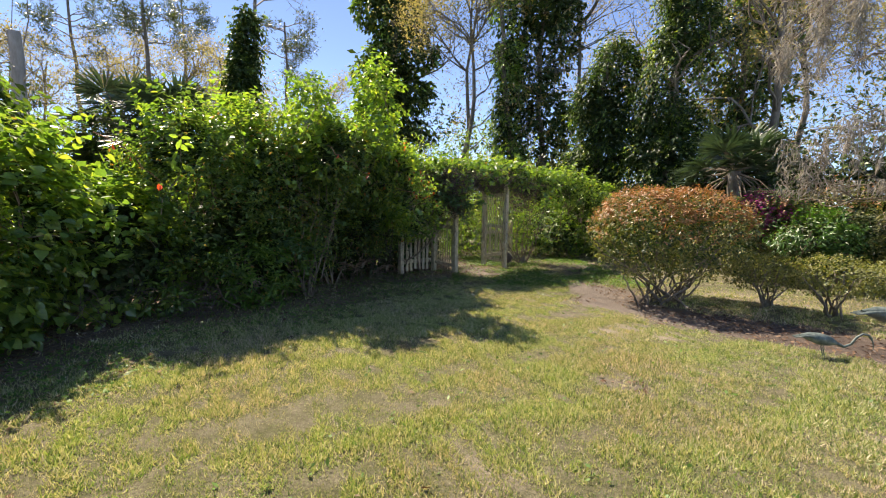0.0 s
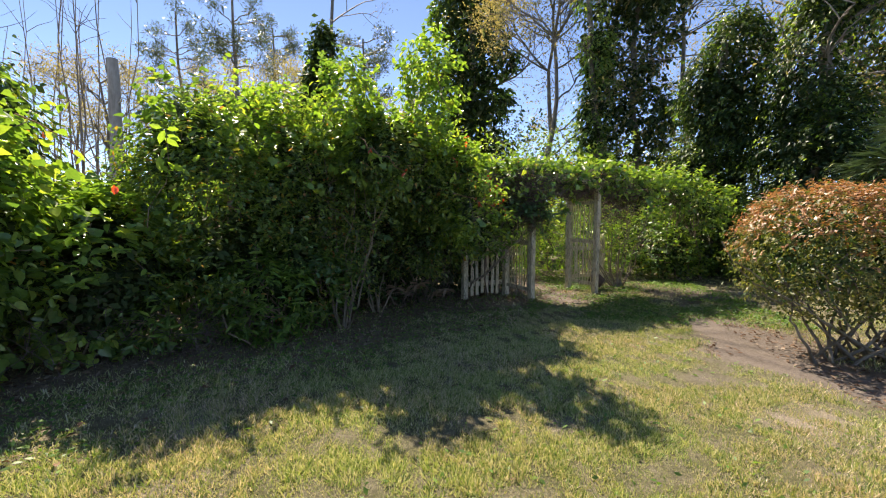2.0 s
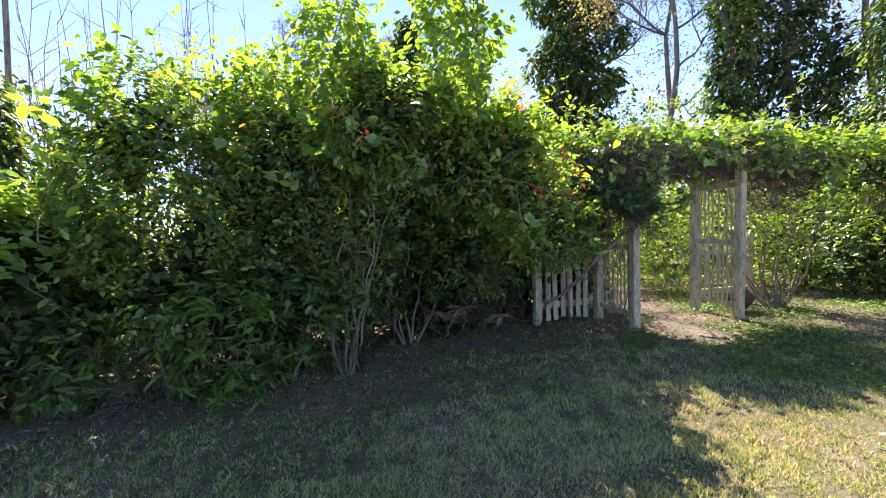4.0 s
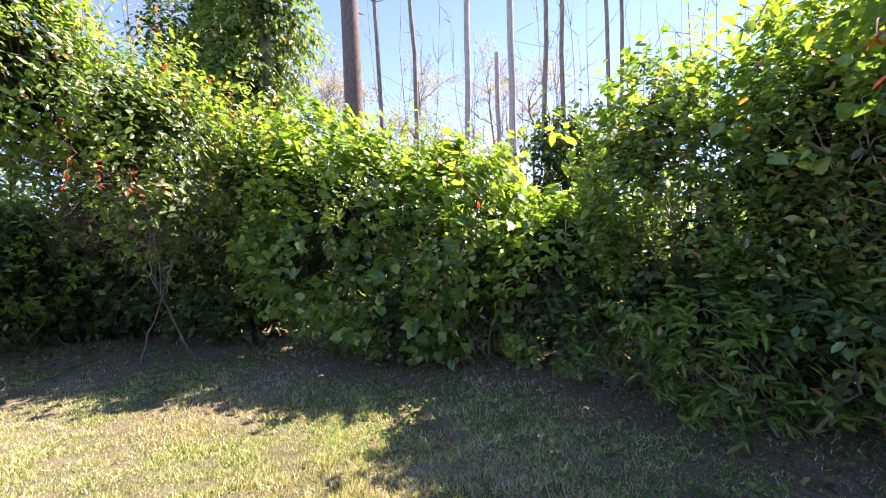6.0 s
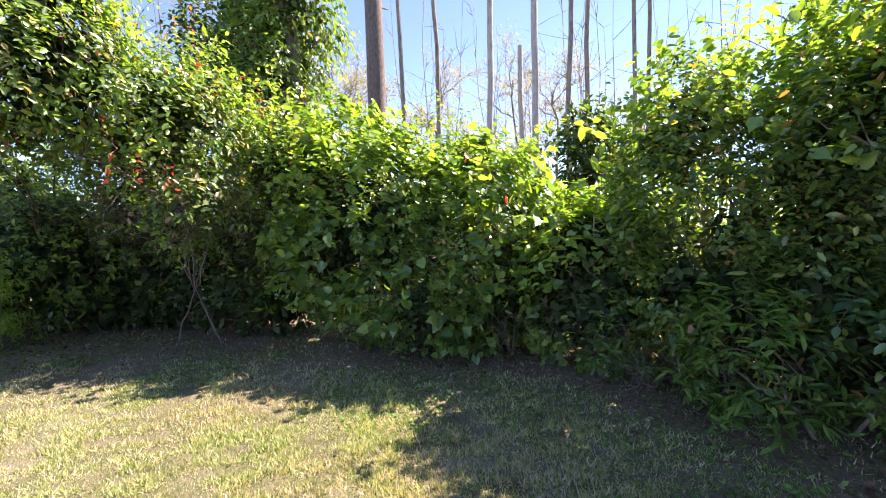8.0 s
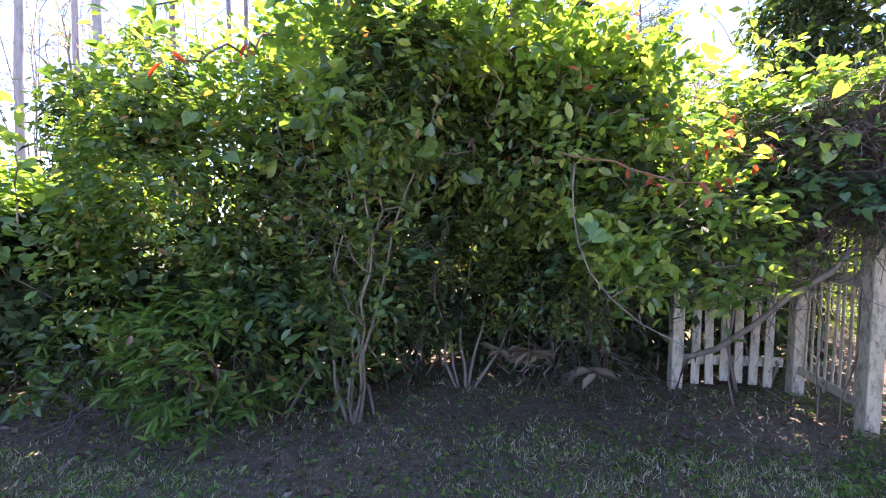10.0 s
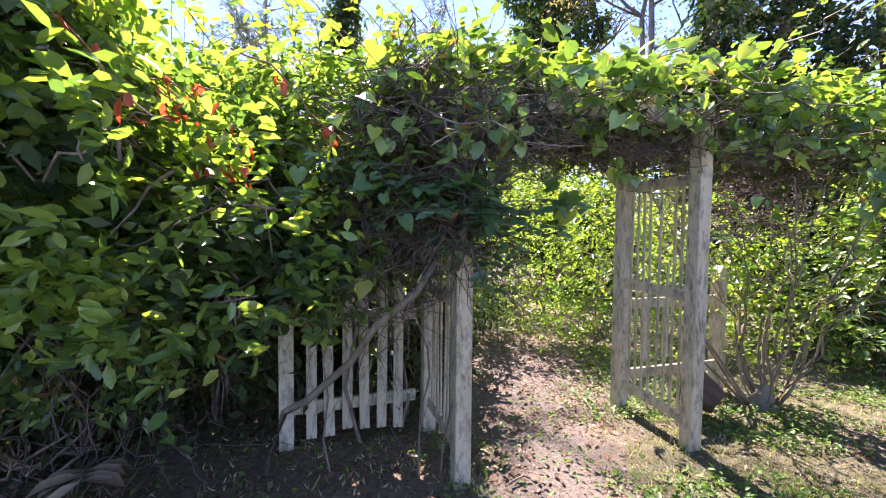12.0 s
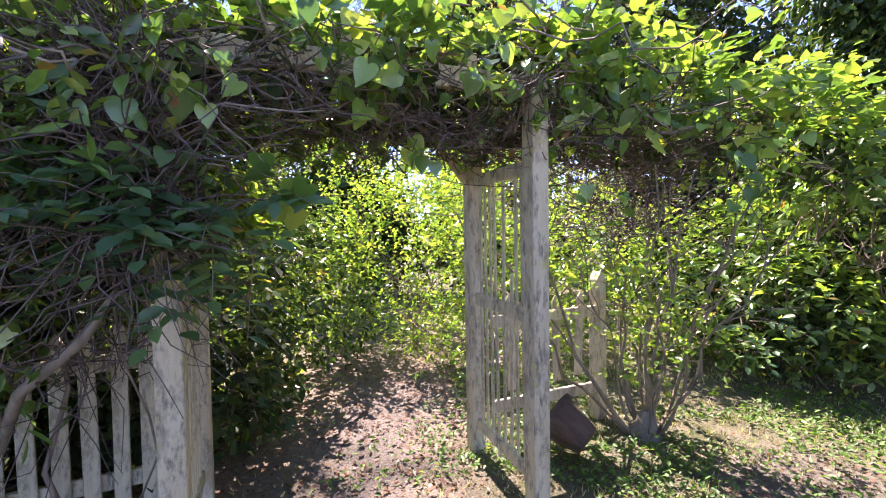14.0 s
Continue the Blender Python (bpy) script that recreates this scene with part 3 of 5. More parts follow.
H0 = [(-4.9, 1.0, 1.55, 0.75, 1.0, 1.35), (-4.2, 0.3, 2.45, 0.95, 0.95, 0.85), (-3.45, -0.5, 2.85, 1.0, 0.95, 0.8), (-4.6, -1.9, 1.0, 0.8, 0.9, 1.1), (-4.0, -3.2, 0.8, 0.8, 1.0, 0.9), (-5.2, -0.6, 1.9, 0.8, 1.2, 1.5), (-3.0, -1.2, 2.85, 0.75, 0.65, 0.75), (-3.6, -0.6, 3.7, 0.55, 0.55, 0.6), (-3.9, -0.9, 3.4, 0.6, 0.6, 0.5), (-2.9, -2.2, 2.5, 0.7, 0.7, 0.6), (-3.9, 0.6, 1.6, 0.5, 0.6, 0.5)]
bush("hedge_shrub", "sunlit overhanging shrub over a dark hollow", H0, [(M_VINE, 14000, 0.09, OVAL, NEAR), (M_HEDGE, 17000, 0.072, OVAL, NEAR), (M_INNER_SHADE, 20000, 0.13, SIMPLE, INNER), (M_TAN, 1500, 0.08, OVAL, dict(NEAR, zmin=1.4)), (M_YOUNG, 3000, 0.085, OVAL, dict(TOP, zmin=1.9)), (M_RED, 420, 0.06, OVAL, dict(TOP, zmin=1.6))], stem_mat=M_RUNNER)
FARLEFT = [(-4.3, -4.7, 1.0, 0.9, 1.0, 1.25), (-4.2, -6.3, 1.1, 1.0, 1.2, 1.35), (-4.4, -8.3, 1.3, 1.1, 1.4, 1.6), (-6.4, -6.0, 1.9, 1.4, 2.2, 2.1)]
bush("hedge_shrub", "dense hedge shrub along the lawn edge", FARLEFT, [(M_HEDGE, 10000, 0.1, SIMPLE, NEAR), (M_VINE, 5000, 0.1, SIMPLE, NEAR), (M_INNER_SHADE, 6000, 0.3, SIMPLE, INNER)])
LIGHT = [(-3.75, -1.9, 0.55, 0.4, 0.45, 0.5)]
bush("light_green_shrub", "small light green shrub at the hedge foot", LIGHT, [(M_YOUNG, 1100, 0.10, LANCE, dict(NEAR, depth=0.4))])
BACKFILL = [(-6.2, 3.4, 0.8, 1.0, 1.4, 1.1), (-5.6, 5.9, 0.7, 1.1, 1.2, 1.0), (-4.5, 8.0, 0.8, 1.2, 1.3, 1.2), (-3.0, 9.6, 0.8, 1.2, 1.0, 1.1), (-6.6, -2.8, 1.0, 1.2, 1.6, 1.3), (-2.6, 8.4, 0.6, 0.8, 0.8, 0.7), (-1.6, 9.6, 0.5, 0.7, 0.5, 0.6), (-5.3, -0.9, 0.7, 0.7, 0.9, 0.95), (-5.0, -3.6, 1.0, 0.8, 1.0, 1.1), (-4.6, -5.0, 1.2, 0.9, 1.0, 1.3), (-6.5, -5.0, 1.6, 1.2, 1.4, 1.7)]
bush("thicket", "green thicket behind the hedge", BACKFILL, [(M_HEDGE, 11000, 0.12, SIMPLE, dict(NEAR, per=5)), (M_INNER_SHADE, 9000, 0.3, SIMPLE, INNER), (M_VINE, 3500, 0.11, SIMPLE, dict(NEAR))])


# Added dark leaf mass: closes the hollow and paints its shade.
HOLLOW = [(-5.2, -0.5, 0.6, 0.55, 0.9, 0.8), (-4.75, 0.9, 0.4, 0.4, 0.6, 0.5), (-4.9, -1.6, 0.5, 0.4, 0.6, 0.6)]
bush("undergrowth", "dark leaf mass added as the shade at the back of the hollow", HOLLOW, [(M_INNER_SHADE, 4200, 0.16, SIMPLE, dict(depth=0.3, gap=-9)), (M_DARK, 900, 0.08, OVAL, dict(depth=0.1))])
LIT = [(-0.72, 7.42, 1.5, 0.42, 0.4, 0.5), (-0.5, 7.68, 1.2, 0.34, 0.34, 0.4), (-0.85, 7.25, 1.95, 0.4, 0.4, 0.38)]
bush("overhanging_shrub", "sunlit leafy sprays reaching out over the lawn edge", LIT, [(M_VINE, 2300, 0.075, OVAL, dict(depth=0.3, per=9, length=0.3, rise=0.1, face=0.15, droop=0.15)), (M_YOUNG, 1900, 0.075, OVAL, dict(depth=0.12, per=9, length=0.3, rise=0.2, face=0.1, zmin=0.8)), (M_RED, 60, 0.06, OVAL, dict(depth=0.1, zmin=1.3)), (M_INNER_SHADE, 700, 0.1, SIMPLE, dict(INNER, zmin=0.8))], rooted=0)
# Undergrowth with added dark blobs; leaf colour carries the shade and stops light leaks.
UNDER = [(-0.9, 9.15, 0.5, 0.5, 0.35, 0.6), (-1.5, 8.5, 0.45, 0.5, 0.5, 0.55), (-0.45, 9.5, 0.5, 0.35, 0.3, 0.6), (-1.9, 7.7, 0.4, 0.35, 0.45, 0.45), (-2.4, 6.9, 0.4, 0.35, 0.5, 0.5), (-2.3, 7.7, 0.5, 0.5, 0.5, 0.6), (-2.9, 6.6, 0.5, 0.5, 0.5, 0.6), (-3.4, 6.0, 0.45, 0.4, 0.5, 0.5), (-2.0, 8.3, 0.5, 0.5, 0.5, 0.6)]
bush("undergrowth", "undergrowth behind the fence, its leaves coloured dark for the deep shade", UNDER, [(M_INNER_SHADE, 8500, 0.1, SIMPLE, dict(depth=0.35, gap=-9)), (M_DARK, 1500, 0.07, OVAL, dict(depth=0.1))])


def dry_tangle(label, boxes, count, seed, drop=0.25):
    """Dead brown twigs and runners filling boxes of space."""
    rng = np.random.default_rng(seed)
    boxes = np.array(boxes, float)
    lines = []
    for i in range(count):
        lo, hi = boxes[rng.integers(0, len(boxes))].reshape(2, 3)
        a = rng.uniform(lo, hi)
        e = a + np.append(rng.normal(size=2) * 0.22, rng.normal() * drop)
        e[2] = max(e[2], 0.02)
        lines.append((wander(rng, a, e, 6, 0.03), (0.0032, 0.0015)))
    ob = thing("dry_tangle", label, "dead twigs", tuple(boxes[0, :2]) + (0,))
    for line in lines[:55]:
        tubes("twig", [line], M_RUNNER, ob, 5)
    tubes("twig_mass", lines[55:], M_RUNNER, ob, 4, kind="stuff")


dry_tangle("brown dead twigs at the foot of the hedge", [(-3.9, 3.9, 0.02, -3.2, 4.9, 0.5), (-3.3, 4.8, 0.02, -2.6, 5.4, 0.35), (-4.1, 2.0, 0.02, -3.7, 3.8, 0.3)], 300, 3)
dry_tangle("hanging dry brown runners under the overhang", [(-4.2, 0.0, 1.25, -3.7, 1.3, 2.0), (-4.3, -0.6, 1.2, -3.8, 0.2, 1.9)], 300, 4, 0.25)
dry_tangle("dark dry runners in the hollow above the picket fence", [(-0.65, 8.4, 0.75, 0.1, 8.75, 1.5), (0.02, 8.4, 1.3, 0.42, 8.62, 1.95), (-0.6, 8.35, 1.3, 0.2, 8.6, 1.95)], 420, 6, 0.3)
dry_tangle("brown dead vine hanging over the head of the arbour post", [(0.08, 8.34, 1.22, 0.42, 8.5, 1.95)], 330, 7, 0.3)
dry_tangle("bare twigs inside the tall shrub", [(-2.6, 5.9, 0.2, -1.8, 7.2, 1.6), (-1.5, 7.4, 0.1, -0.9, 8.3, 0.9)], 170, 5, 0.4)


# ---- arbour, gate and picket fence ----
FL, FR, BR, BL = (0.245, 8.555), (1.37, 9.47), (0.955, 9.98), (-0.19, 9.06)
ALONG, INTO = Vector((0.752, 0.66, 0)), Vector((-0.61, 0.79, 0))
POST = 0.086


def upright(name, parent, at, z0, z1, w, t, across, point=0.0, lean=(0, 0), label=""):
    return board(name, parent, (at[0], at[1], z0), (at[0] + lean[0], at[1] + lean[1], z1), w, t, None, label, across, point)


arbour = thing("garden_arbour", "weathered cream-painted wooden garden arbour smothered in vines", "arbour", (0.6, 9.3, 0))
upright("post", arbour, FL, -0.05, 2.02, POST, POST, ALONG)
upright("post", arbour, FR, -0.05, 2.02, POST, POST, ALONG, lean=(0.01, -0.02))
upright("post", arbour, BR, -0.05, 2.02, POST, POST, ALONG)
upright("post", arbour, BL, -0.05, 2.02, POST, POST, ALONG)


def side_panel(front, back):
    """Lattice side of slim slats between the front and back posts."""
    f, b = Vector((*front, 0)), Vector((*back, 0))
    way = (b - f).normalized()
    span = (b - f).length
    for z0, z1, h in ((0.17, 0.19, 0.06), (0.93, 0.94, 0.07), (1.63, 1.63, 0.07)):
        board("rail", arbour, f + way * 0.045 + Vector((0, 0, z0)), b - way * 0.045 + Vector((0, 0, z1)), h, 0.028, None, "", (0, 0, 1))
    rng = np.random.default_rng(int(abs(front[0] * 100)))
    for i in range(8):
        a = f + way * (0.10 + (span - 0.2) * i / 7)
        top = 1.62 - 0.5 * (rng.uniform() < 0.15)
        upright("slat", arbour, a, 0.12 + rng.uniform(-0.04, 0.05), top, 0.022, 0.012, way, lean=tuple(rng.normal(size=2) * 0.008))


side_panel(FR, BR)
side_panel(FL, BL)
for z, a, b in ((1.98, FL, FR), (1.98, BL, BR)):
    av, bv = Vector((*a, z)), Vector((*b, z))
    board("beam", arbour, av - ALONG * 0.03, bv + ALONG * 0.03, 0.09, 0.04, None, "", (0, 0, 1))
for i in range(6):
    a = Vector((*FL, 2.06)) + ALONG * (0.08 + 1.34 * i / 5)
    board("rafter", arbour, a - INTO * 0.05, a + INTO * 0.72, 0.07, 0.035, None, "", (0, 0, 1))
# angled brace at the far post
board("brace", arbour, Vector((*BR, 1.62)) - ALONG * 0.03, Vector((*BR, 1.9)) - ALONG * 0.28, 0.045, 0.03, None, "", INTO)


def picket_fence(label, start, end, count, seed, low=0.06, high=0.95, end_post=True):
    """Fence panel: end post, two rails and pointed pickets."""
    rng = np.random.default_rng(seed)
    s, e = Vector((*start, 0)), Vector((*end, 0))
    ob = thing("picket_fence", label, "fence", s)
    way = (e - s).normalized()
    out = Vector((way.y, -way.x, 0))
    for z in (0.23, 0.77):
        board("rail", ob, s + Vector((0, 0, z)) - out * 0.02, e + Vector((0, 0, z)) - out * 0.02, 0.075, 0.03, None, "", (0, 0, 1))
    if end_post:
        upright("post", ob, s, -0.03, 1.05, 0.085, 0.085, way, 0.06)
    for i in range(count):
        a = s + way * (0.10 + ((e - s).length - 0.16) * (i + 0.4) / count) + out * 0.012
        upright("picket", ob, a, low + rng.uniform(-0.02, 0.03), high + rng.uniform(-0.03, 0.05), 0.062, 0.018, way, 0.05, tuple(rng.normal(size=2) * 0.012))
    return ob


picket_fence("mildewed white picket fence panel under the shrubs", (-0.83, 8.45), (-0.25, 9.0), 6, 3)
picket_fence("cream picket fence panel with a pointed post, half hidden by stems", (1.68, 10.70), (1.02, 10.12), 4, 4, 0.3, 0.9)


def heart_mesh():
    """One broad heart-shaped leaf with a folded midrib and a drooping tip."""
    half = ((0.07, 0.0), (-0.06, 0.1), (-0.1, 0.24), (-0.02, 0.38), (0.14, 0.46), (0.34, 0.44), (0.55, 0.34), (0.75, 0.19), (0.9, 0.07), (1.0, 0.0))
    bm = bmesh.new()
    rib = [bm.verts.new((x, 0, -0.16 * x * x)) for x in (0.07, 0.35, 0.7, 1.0)]
    for s in (1, -1):
        edge = [bm.verts.new((x, s * y, 0.22 * y - 0.16 * x * x + 0.03 * math.sin(9 * x))) for x, y in half[1:-1]]
        ring = [rib[0]] + edge + [rib[3]]
        fans = ((rib[0], edge[0], edge[1], edge[2]), (rib[0], edge[2], edge[3], rib[1]), (rib[1], edge[3], edge[4], edge[5]), (rib[1], edge[5], edge[6], rib[2]), (rib[2], edge[6], edge[7], rib[3]))
        for f in fans:
            bm.faces.new(f if s > 0 else f[::-1])
    me = bpy.data.meshes.new("leaf")
    bm.to_mesh(me)
    bm.free()
    me.materials.append(M_HEART)
    me.polygons.foreach_set("use_smooth", np.ones(len(me.polygons), bool))
    return me


HEART_LEAF = heart_mesh()


def single_leaf(parent, at, nrm, tip, size, me=None, name="leaf"):
    """One leaf as an object of its own."""
    n = Vector(nrm).normalized()
    d = Vector(tip)
    d = (d - n * d.dot(n)).normalized()
    m = Matrix((d, n.cross(d), n)).transposed().to_4x4()
    ob = new(name, me or HEART_LEAF)
    ob.matrix_world = Matrix.Translation(at) @ m @ Matrix.Scale(size, 4)
    ob.parent = parent
    ob.matrix_parent_inverse = parent.matrix_world.inverted()
    return ob


def open_gate():
    """No leaf hangs in the opening; vines cover the roof of the arbour."""
    roof = [(-0.15, 8.65, 1.88, 0.4, 0.35, 0.33), (0.25, 8.8, 1.95, 0.5, 0.45, 0.2), (0.7, 9.2, 1.97, 0.55, 0.5, 0.2), (1.15, 9.6, 2.02, 0.55, 0.5, 0.24), (1.6, 9.95, 2.06, 0.55, 0.5, 0.3), (2.1, 10.35, 1.9, 0.55, 0.5, 0.34), (2.65, 10.8, 1.85, 0.55, 0.5, 0.34), (0.3, 9.5, 2.08, 0.6, 0.5, 0.2), (0.95, 10.0, 2.12, 0.6, 0.5, 0.2)]
    ob = bush("arbour_vine", "heart-leaved vine piled over the arbour roof", roof, [(M_VINE, 2700, 0.085, HEART, dict(NEAR, zmin=1.86, depth=0.15, lump=0.14)), (M_HEDGE, 1800, 0.065, OVAL, dict(NEAR, zmin=1.82, lump=0.14)), (M_YOUNG, 600, 0.08, HEART, dict(TOP, zmin=2.05, length=0.09, rise=0.5, lump=0.08)), (M_INNER_SHADE, 1600, 0.12, SIMPLE, dict(INNER, zmin=1.76))], category="vine", rooted=0)
    rng = np.random.default_rng(77)
    lines = []
    for i in range(1700):
        t = rng.uniform(-0.5, 2.9)
        c = np.array((0.22, 8.53)) + t * np.array(ALONG[:2]) + rng.uniform(-0.22, 0.8) * np.array(INTO[:2])
        a = np.array((*c, rng.uniform(1.72, 2.03)))
        b = a + np.append(rng.normal(size=2) * 0.2, rng.normal() * 0.1)
        b[2] = np.clip(b[2], 1.67, 2.06)
        lines.append((wander(rng, a, b, 6, 0.045), (0.0035, 0.002)))
    for i in range(420):
        t = rng.uniform(1.7, 3.3)
        c = np.array((0.22, 8.53)) + t * np.array(ALONG[:2]) + rng.uniform(0.1, 0.9) * np.array(INTO[:2])
        a = np.array((*c, rng.uniform(1.3, 2.0)))
        lines.append((wander(rng, a, a + np.append(rng.normal(size=2) * 0.3, rng.normal() * 0.18), 6, 0.035), (0.0035, 0.002)))
    tubes("dead_runner_tangle", lines, M_RUNNER, ob, 4, "dense tangle of dry brown runners", "stuff")
    for i in range(26):
        t = rng.uniform(-0.4, 2.8)
        c = np.array((0.22, 8.53)) + t * np.array(ALONG[:2]) + rng.uniform(-0.35, -0.1) * np.array(INTO[:2])
        a = np.array((*c, rng.uniform(1.75, 2.2)))
        w = np.append(rng.normal(size=2) * 0.4, rng.uniform(-0.25, 0.15))
        tubes("runner", [(wander(rng, a, a + w, 8, 0.04), (0.005, 0.0025))], M_STEM, ob, 5)
    for i in range(290):
        t = rng.uniform(-0.6, 3.2)
        c = np.array((0.22, 8.53)) + t * np.array(ALONG[:2]) + rng.uniform(-0.42, 0.1) * np.array(INTO[:2])
        z = rng.uniform(1.7, 2.12) if rng.uniform() < 0.8 else rng.uniform(1.35, 1.9)
        if z < 1.85 and 0.12 < t < 1.45:
            z += 0.45
        single_leaf(ob, (*c, z), np.array((0.35, -0.75, 0.55)) + rng.normal(size=3) * 0.45, np.array((0, 0, -1)) + rng.normal(size=3) * 0.45, rng.uniform(0.05, 0.09))


open_gate()
SPILL = [(0.16, 8.46, 1.72, 0.3, 0.2, 0.32), (-0.35, 8.62, 1.5, 0.33, 0.22, 0.34), (-0.85, 8.25, 1.3, 0.4, 0.3, 0.5), (-1.1, 7.95, 1.25, 0.35, 0.4, 0.6), (-0.55, 8.36, 1.02, 0.34, 0.2, 0.28)]
bush("hanging_vine", "broad-leaved vine hanging over the fence and post", SPILL, [(M_INNER_SHADE, 900, 0.12, SIMPLE, dict(INNER, zmin=0.85)), (M_VINE, 800, 0.09, HEART, dict(NEAR, zmin=0.75, droop=0.7, depth=0.3)), (M_HEDGE, 2600, 0.065, OVAL, dict(NEAR, zmin=0.7)), (M_WEED, 900, 0.09, LANCE, dict(NEAR, zmin=0.7))], category="vine", rooted=0)
rng_spill = np.random.default_rng(5)
spill_ob = thing("hanging_vine", "single broad heart leaves hanging before the fence", "vine", (-0.5, 8.4, 0))
for i in range(70):
    s = rng_spill.integers(0, 5)
    c = np.array(SPILL[s])
    u = unit(rng_spill.normal(size=(1, 3)) + np.array((0.35, -0.8, 0.2)))[0]
    single_leaf(spill_ob, c[:3] + u * c[3:] * 1.05, u + np.array((0.2, -0.3, 0.3)) + rng_spill.normal(size=3) * 0.3, np.array((0, 0, -1)) + rng_spill.normal(size=3) * 0.35, rng_spill.uniform(0.055, 0.11))


def compound_spray(label, starts, ways, length, leaflets, size, mat, seed):
    """Pinnate leaves: drooping stalks with paired leaflets and one at the tip."""
    rng = np.random.default_rng(seed)
    ob = thing("leafy_spray", label, "shrub", tuple(np.mean(starts, axis=0)))
    for s, w in zip(starts, ways):
        w = unit((np.array(w) + rng.normal(size=3) * 0.25)[None])[0]
        long = length * rng.uniform(0.75, 1.2)
        f = np.linspace(0, 1, 7)[:, None]
        line = np.array(s) + w * f * long + np.array((0, 0, -0.35)) * f ** 2 * long
        stalk = tubes("compound_leaf", [(line, (0.0035, 0.0015))], M_STEM, ob, 4)
        side = unit(np.cross(w, (0, 0, 1.0))[None])[0]
        for k in range(leaflets * 2 + 1):
            g = 0.22 + 0.75 * (k // 2) / leaflets
            p = [np.interp(g, f[:, 0], line[:, a]) for a in range(3)]
            tip = side * (1 if k % 2 else -1) + w * 0.5 + np.array((0, 0, -0.35)) if k < leaflets * 2 else w - np.array((0, 0, 0.3))
            single_leaf(stalk, p, np.array((0.1, -0.2, 0.9)) + rng.normal(size=3) * 0.25, tip + rng.normal(size=3) * 0.12, size * rng.uniform(0.8, 1.15), mat, "leaflet")


LEAFLET = leaf_mesh("leaflet", np.zeros((1, 3)), np.array([(0, 0, 1.0)]), np.array([(1.0, 0, 0)]), np.ones(1), OVAL, M_SPRAY)


def spray_around(label, spots, count, seed, size=0.075, toward=(0.35, -0.6, 0.1)):
    rng = np.random.default_rng(seed)
    pick = np.array(spots, float)[rng.integers(0, len(spots), count)]
    starts = pick + rng.normal(size=(count, 3)) * np.array((0.07, 0.05, 0.08))
    ways = np.array(toward) + rng.normal(size=(count, 3)) * np.array((0.7, 0.5, 0.4))
    compound_spray(label, starts, ways, 0.26, 5, size, LEAFLET, seed)


spray_around("bluish green compound-leaved spray beside the arbour post", [(0.34, 8.46, 1.55), (0.52, 8.56, 1.48), (0.48, 8.54, 1.3), (0.16, 8.42, 1.52), (0.6, 8.64, 1.38), (0.22, 8.4, 1.62), (0.3, 8.42, 1.42), (0.12, 8.38, 1.4)], 46, 1, 0.085)
spray_around("compound-leaved shoots in front of the picket fence", [(-0.55, 8.25, 1.0), (-0.7, 8.15, 1.05), (-0.5, 8.3, 1.2)], 16, 2)
spray_around("compound-leaved shoots over the fence hollow", [(-0.2, 8.35, 1.55), (-0.5, 8.25, 1.6), (0.0, 8.4, 1.45)], 16, 3, 0.08)
spray_around("compound-leaved shoots reaching out of the dark shrub", [(-0.95, 7.75, 1.3), (-0.75, 8.0, 1.45), (-1.15, 7.45, 1.05), (-0.85, 7.9, 1.1)], 24, 5, 0.08)
spray_around("compound-leaved shoots on the tall shrub", [(-2.0, 6.2, 1.0), (-2.2, 5.9, 0.75), (-1.7, 6.6, 1.15)], 18, 6, 0.08)
spray_around("bright compound leaves beside the arbour twigs", [(2.3, 10.3, 1.0), (2.5, 10.5, 0.7), (1.7, 10.9, 1.2)], 14, 4, 0.06)


def bright_runner(start, end, count, seed):
    """A hanging vine end with backlit yellow-green heart leaves."""
    rng = np.random.default_rng(seed)
    ob = thing("vine_runner", "hanging vine end with backlit yellow-green heart leaves", "vine", start, "vine runners")
    line = wander(rng, start, end, 9, 0.03)
    tubes("stem", [(line, (0.003, 0.0015))], M_STEM, ob, 5)
    for i in range(count):
        at = line[rng.integers(1, 9)] + rng.normal(size=3) * 0.02
        single_leaf(ob, at, np.array((-0.45, 0.75, 0.45)) + rng.normal(size=3) * 0.25, np.array((0.1, 0, -1)) + rng.normal(size=3) * 0.35, rng.uniform(0.06, 0.105))


bright_runner((0.44, 8.28, 1.86), (0.74, 8.55, 1.42), 14, 1)
bright_runner((0.9, 8.95, 1.85), (1.05, 9.1, 1.6), 6, 2)
bright_runner((-0.3, 8.2, 1.8), (-0.45, 8.1, 1.5), 6, 3)

# ---- beyond the gate ----
GATEBUSH = [(-1.2, 13.4, 1.4, 1.1, 0.8, 1.5), (0.6, 14.4, 1.9, 1.4, 0.8, 1.9), (0.5, 11.3, 0.3, 0.5, 0.4, 0.4), (-0.2, 11.9, 0.6, 0.8, 0.7, 0.75), (0.9, 12.0, 0.7, 0.8, 0.7, 0.85), (0.2, 12.9, 1.3, 1.3, 0.8, 1.3), (-0.6, 12.4, 0.9, 0.9, 0.7, 1.0), (1.9, 12.6, 0.9, 0.9, 0.8, 1.0)]
bush("sunlit_bush", "bright sunlit green undergrowth beyond the gate", GATEBUSH, [(M_YOUNG, 17000, 0.055, OVAL, dict(NEAR, face=0.1, depth=0.25, gap=-1.0)), (M_VINE, 4500, 0.065, OVAL, dict(NEAR, face=0.1)), (M_FRESH, 900, 0.12, LANCE, dict(NEAR, depth=0.3))])
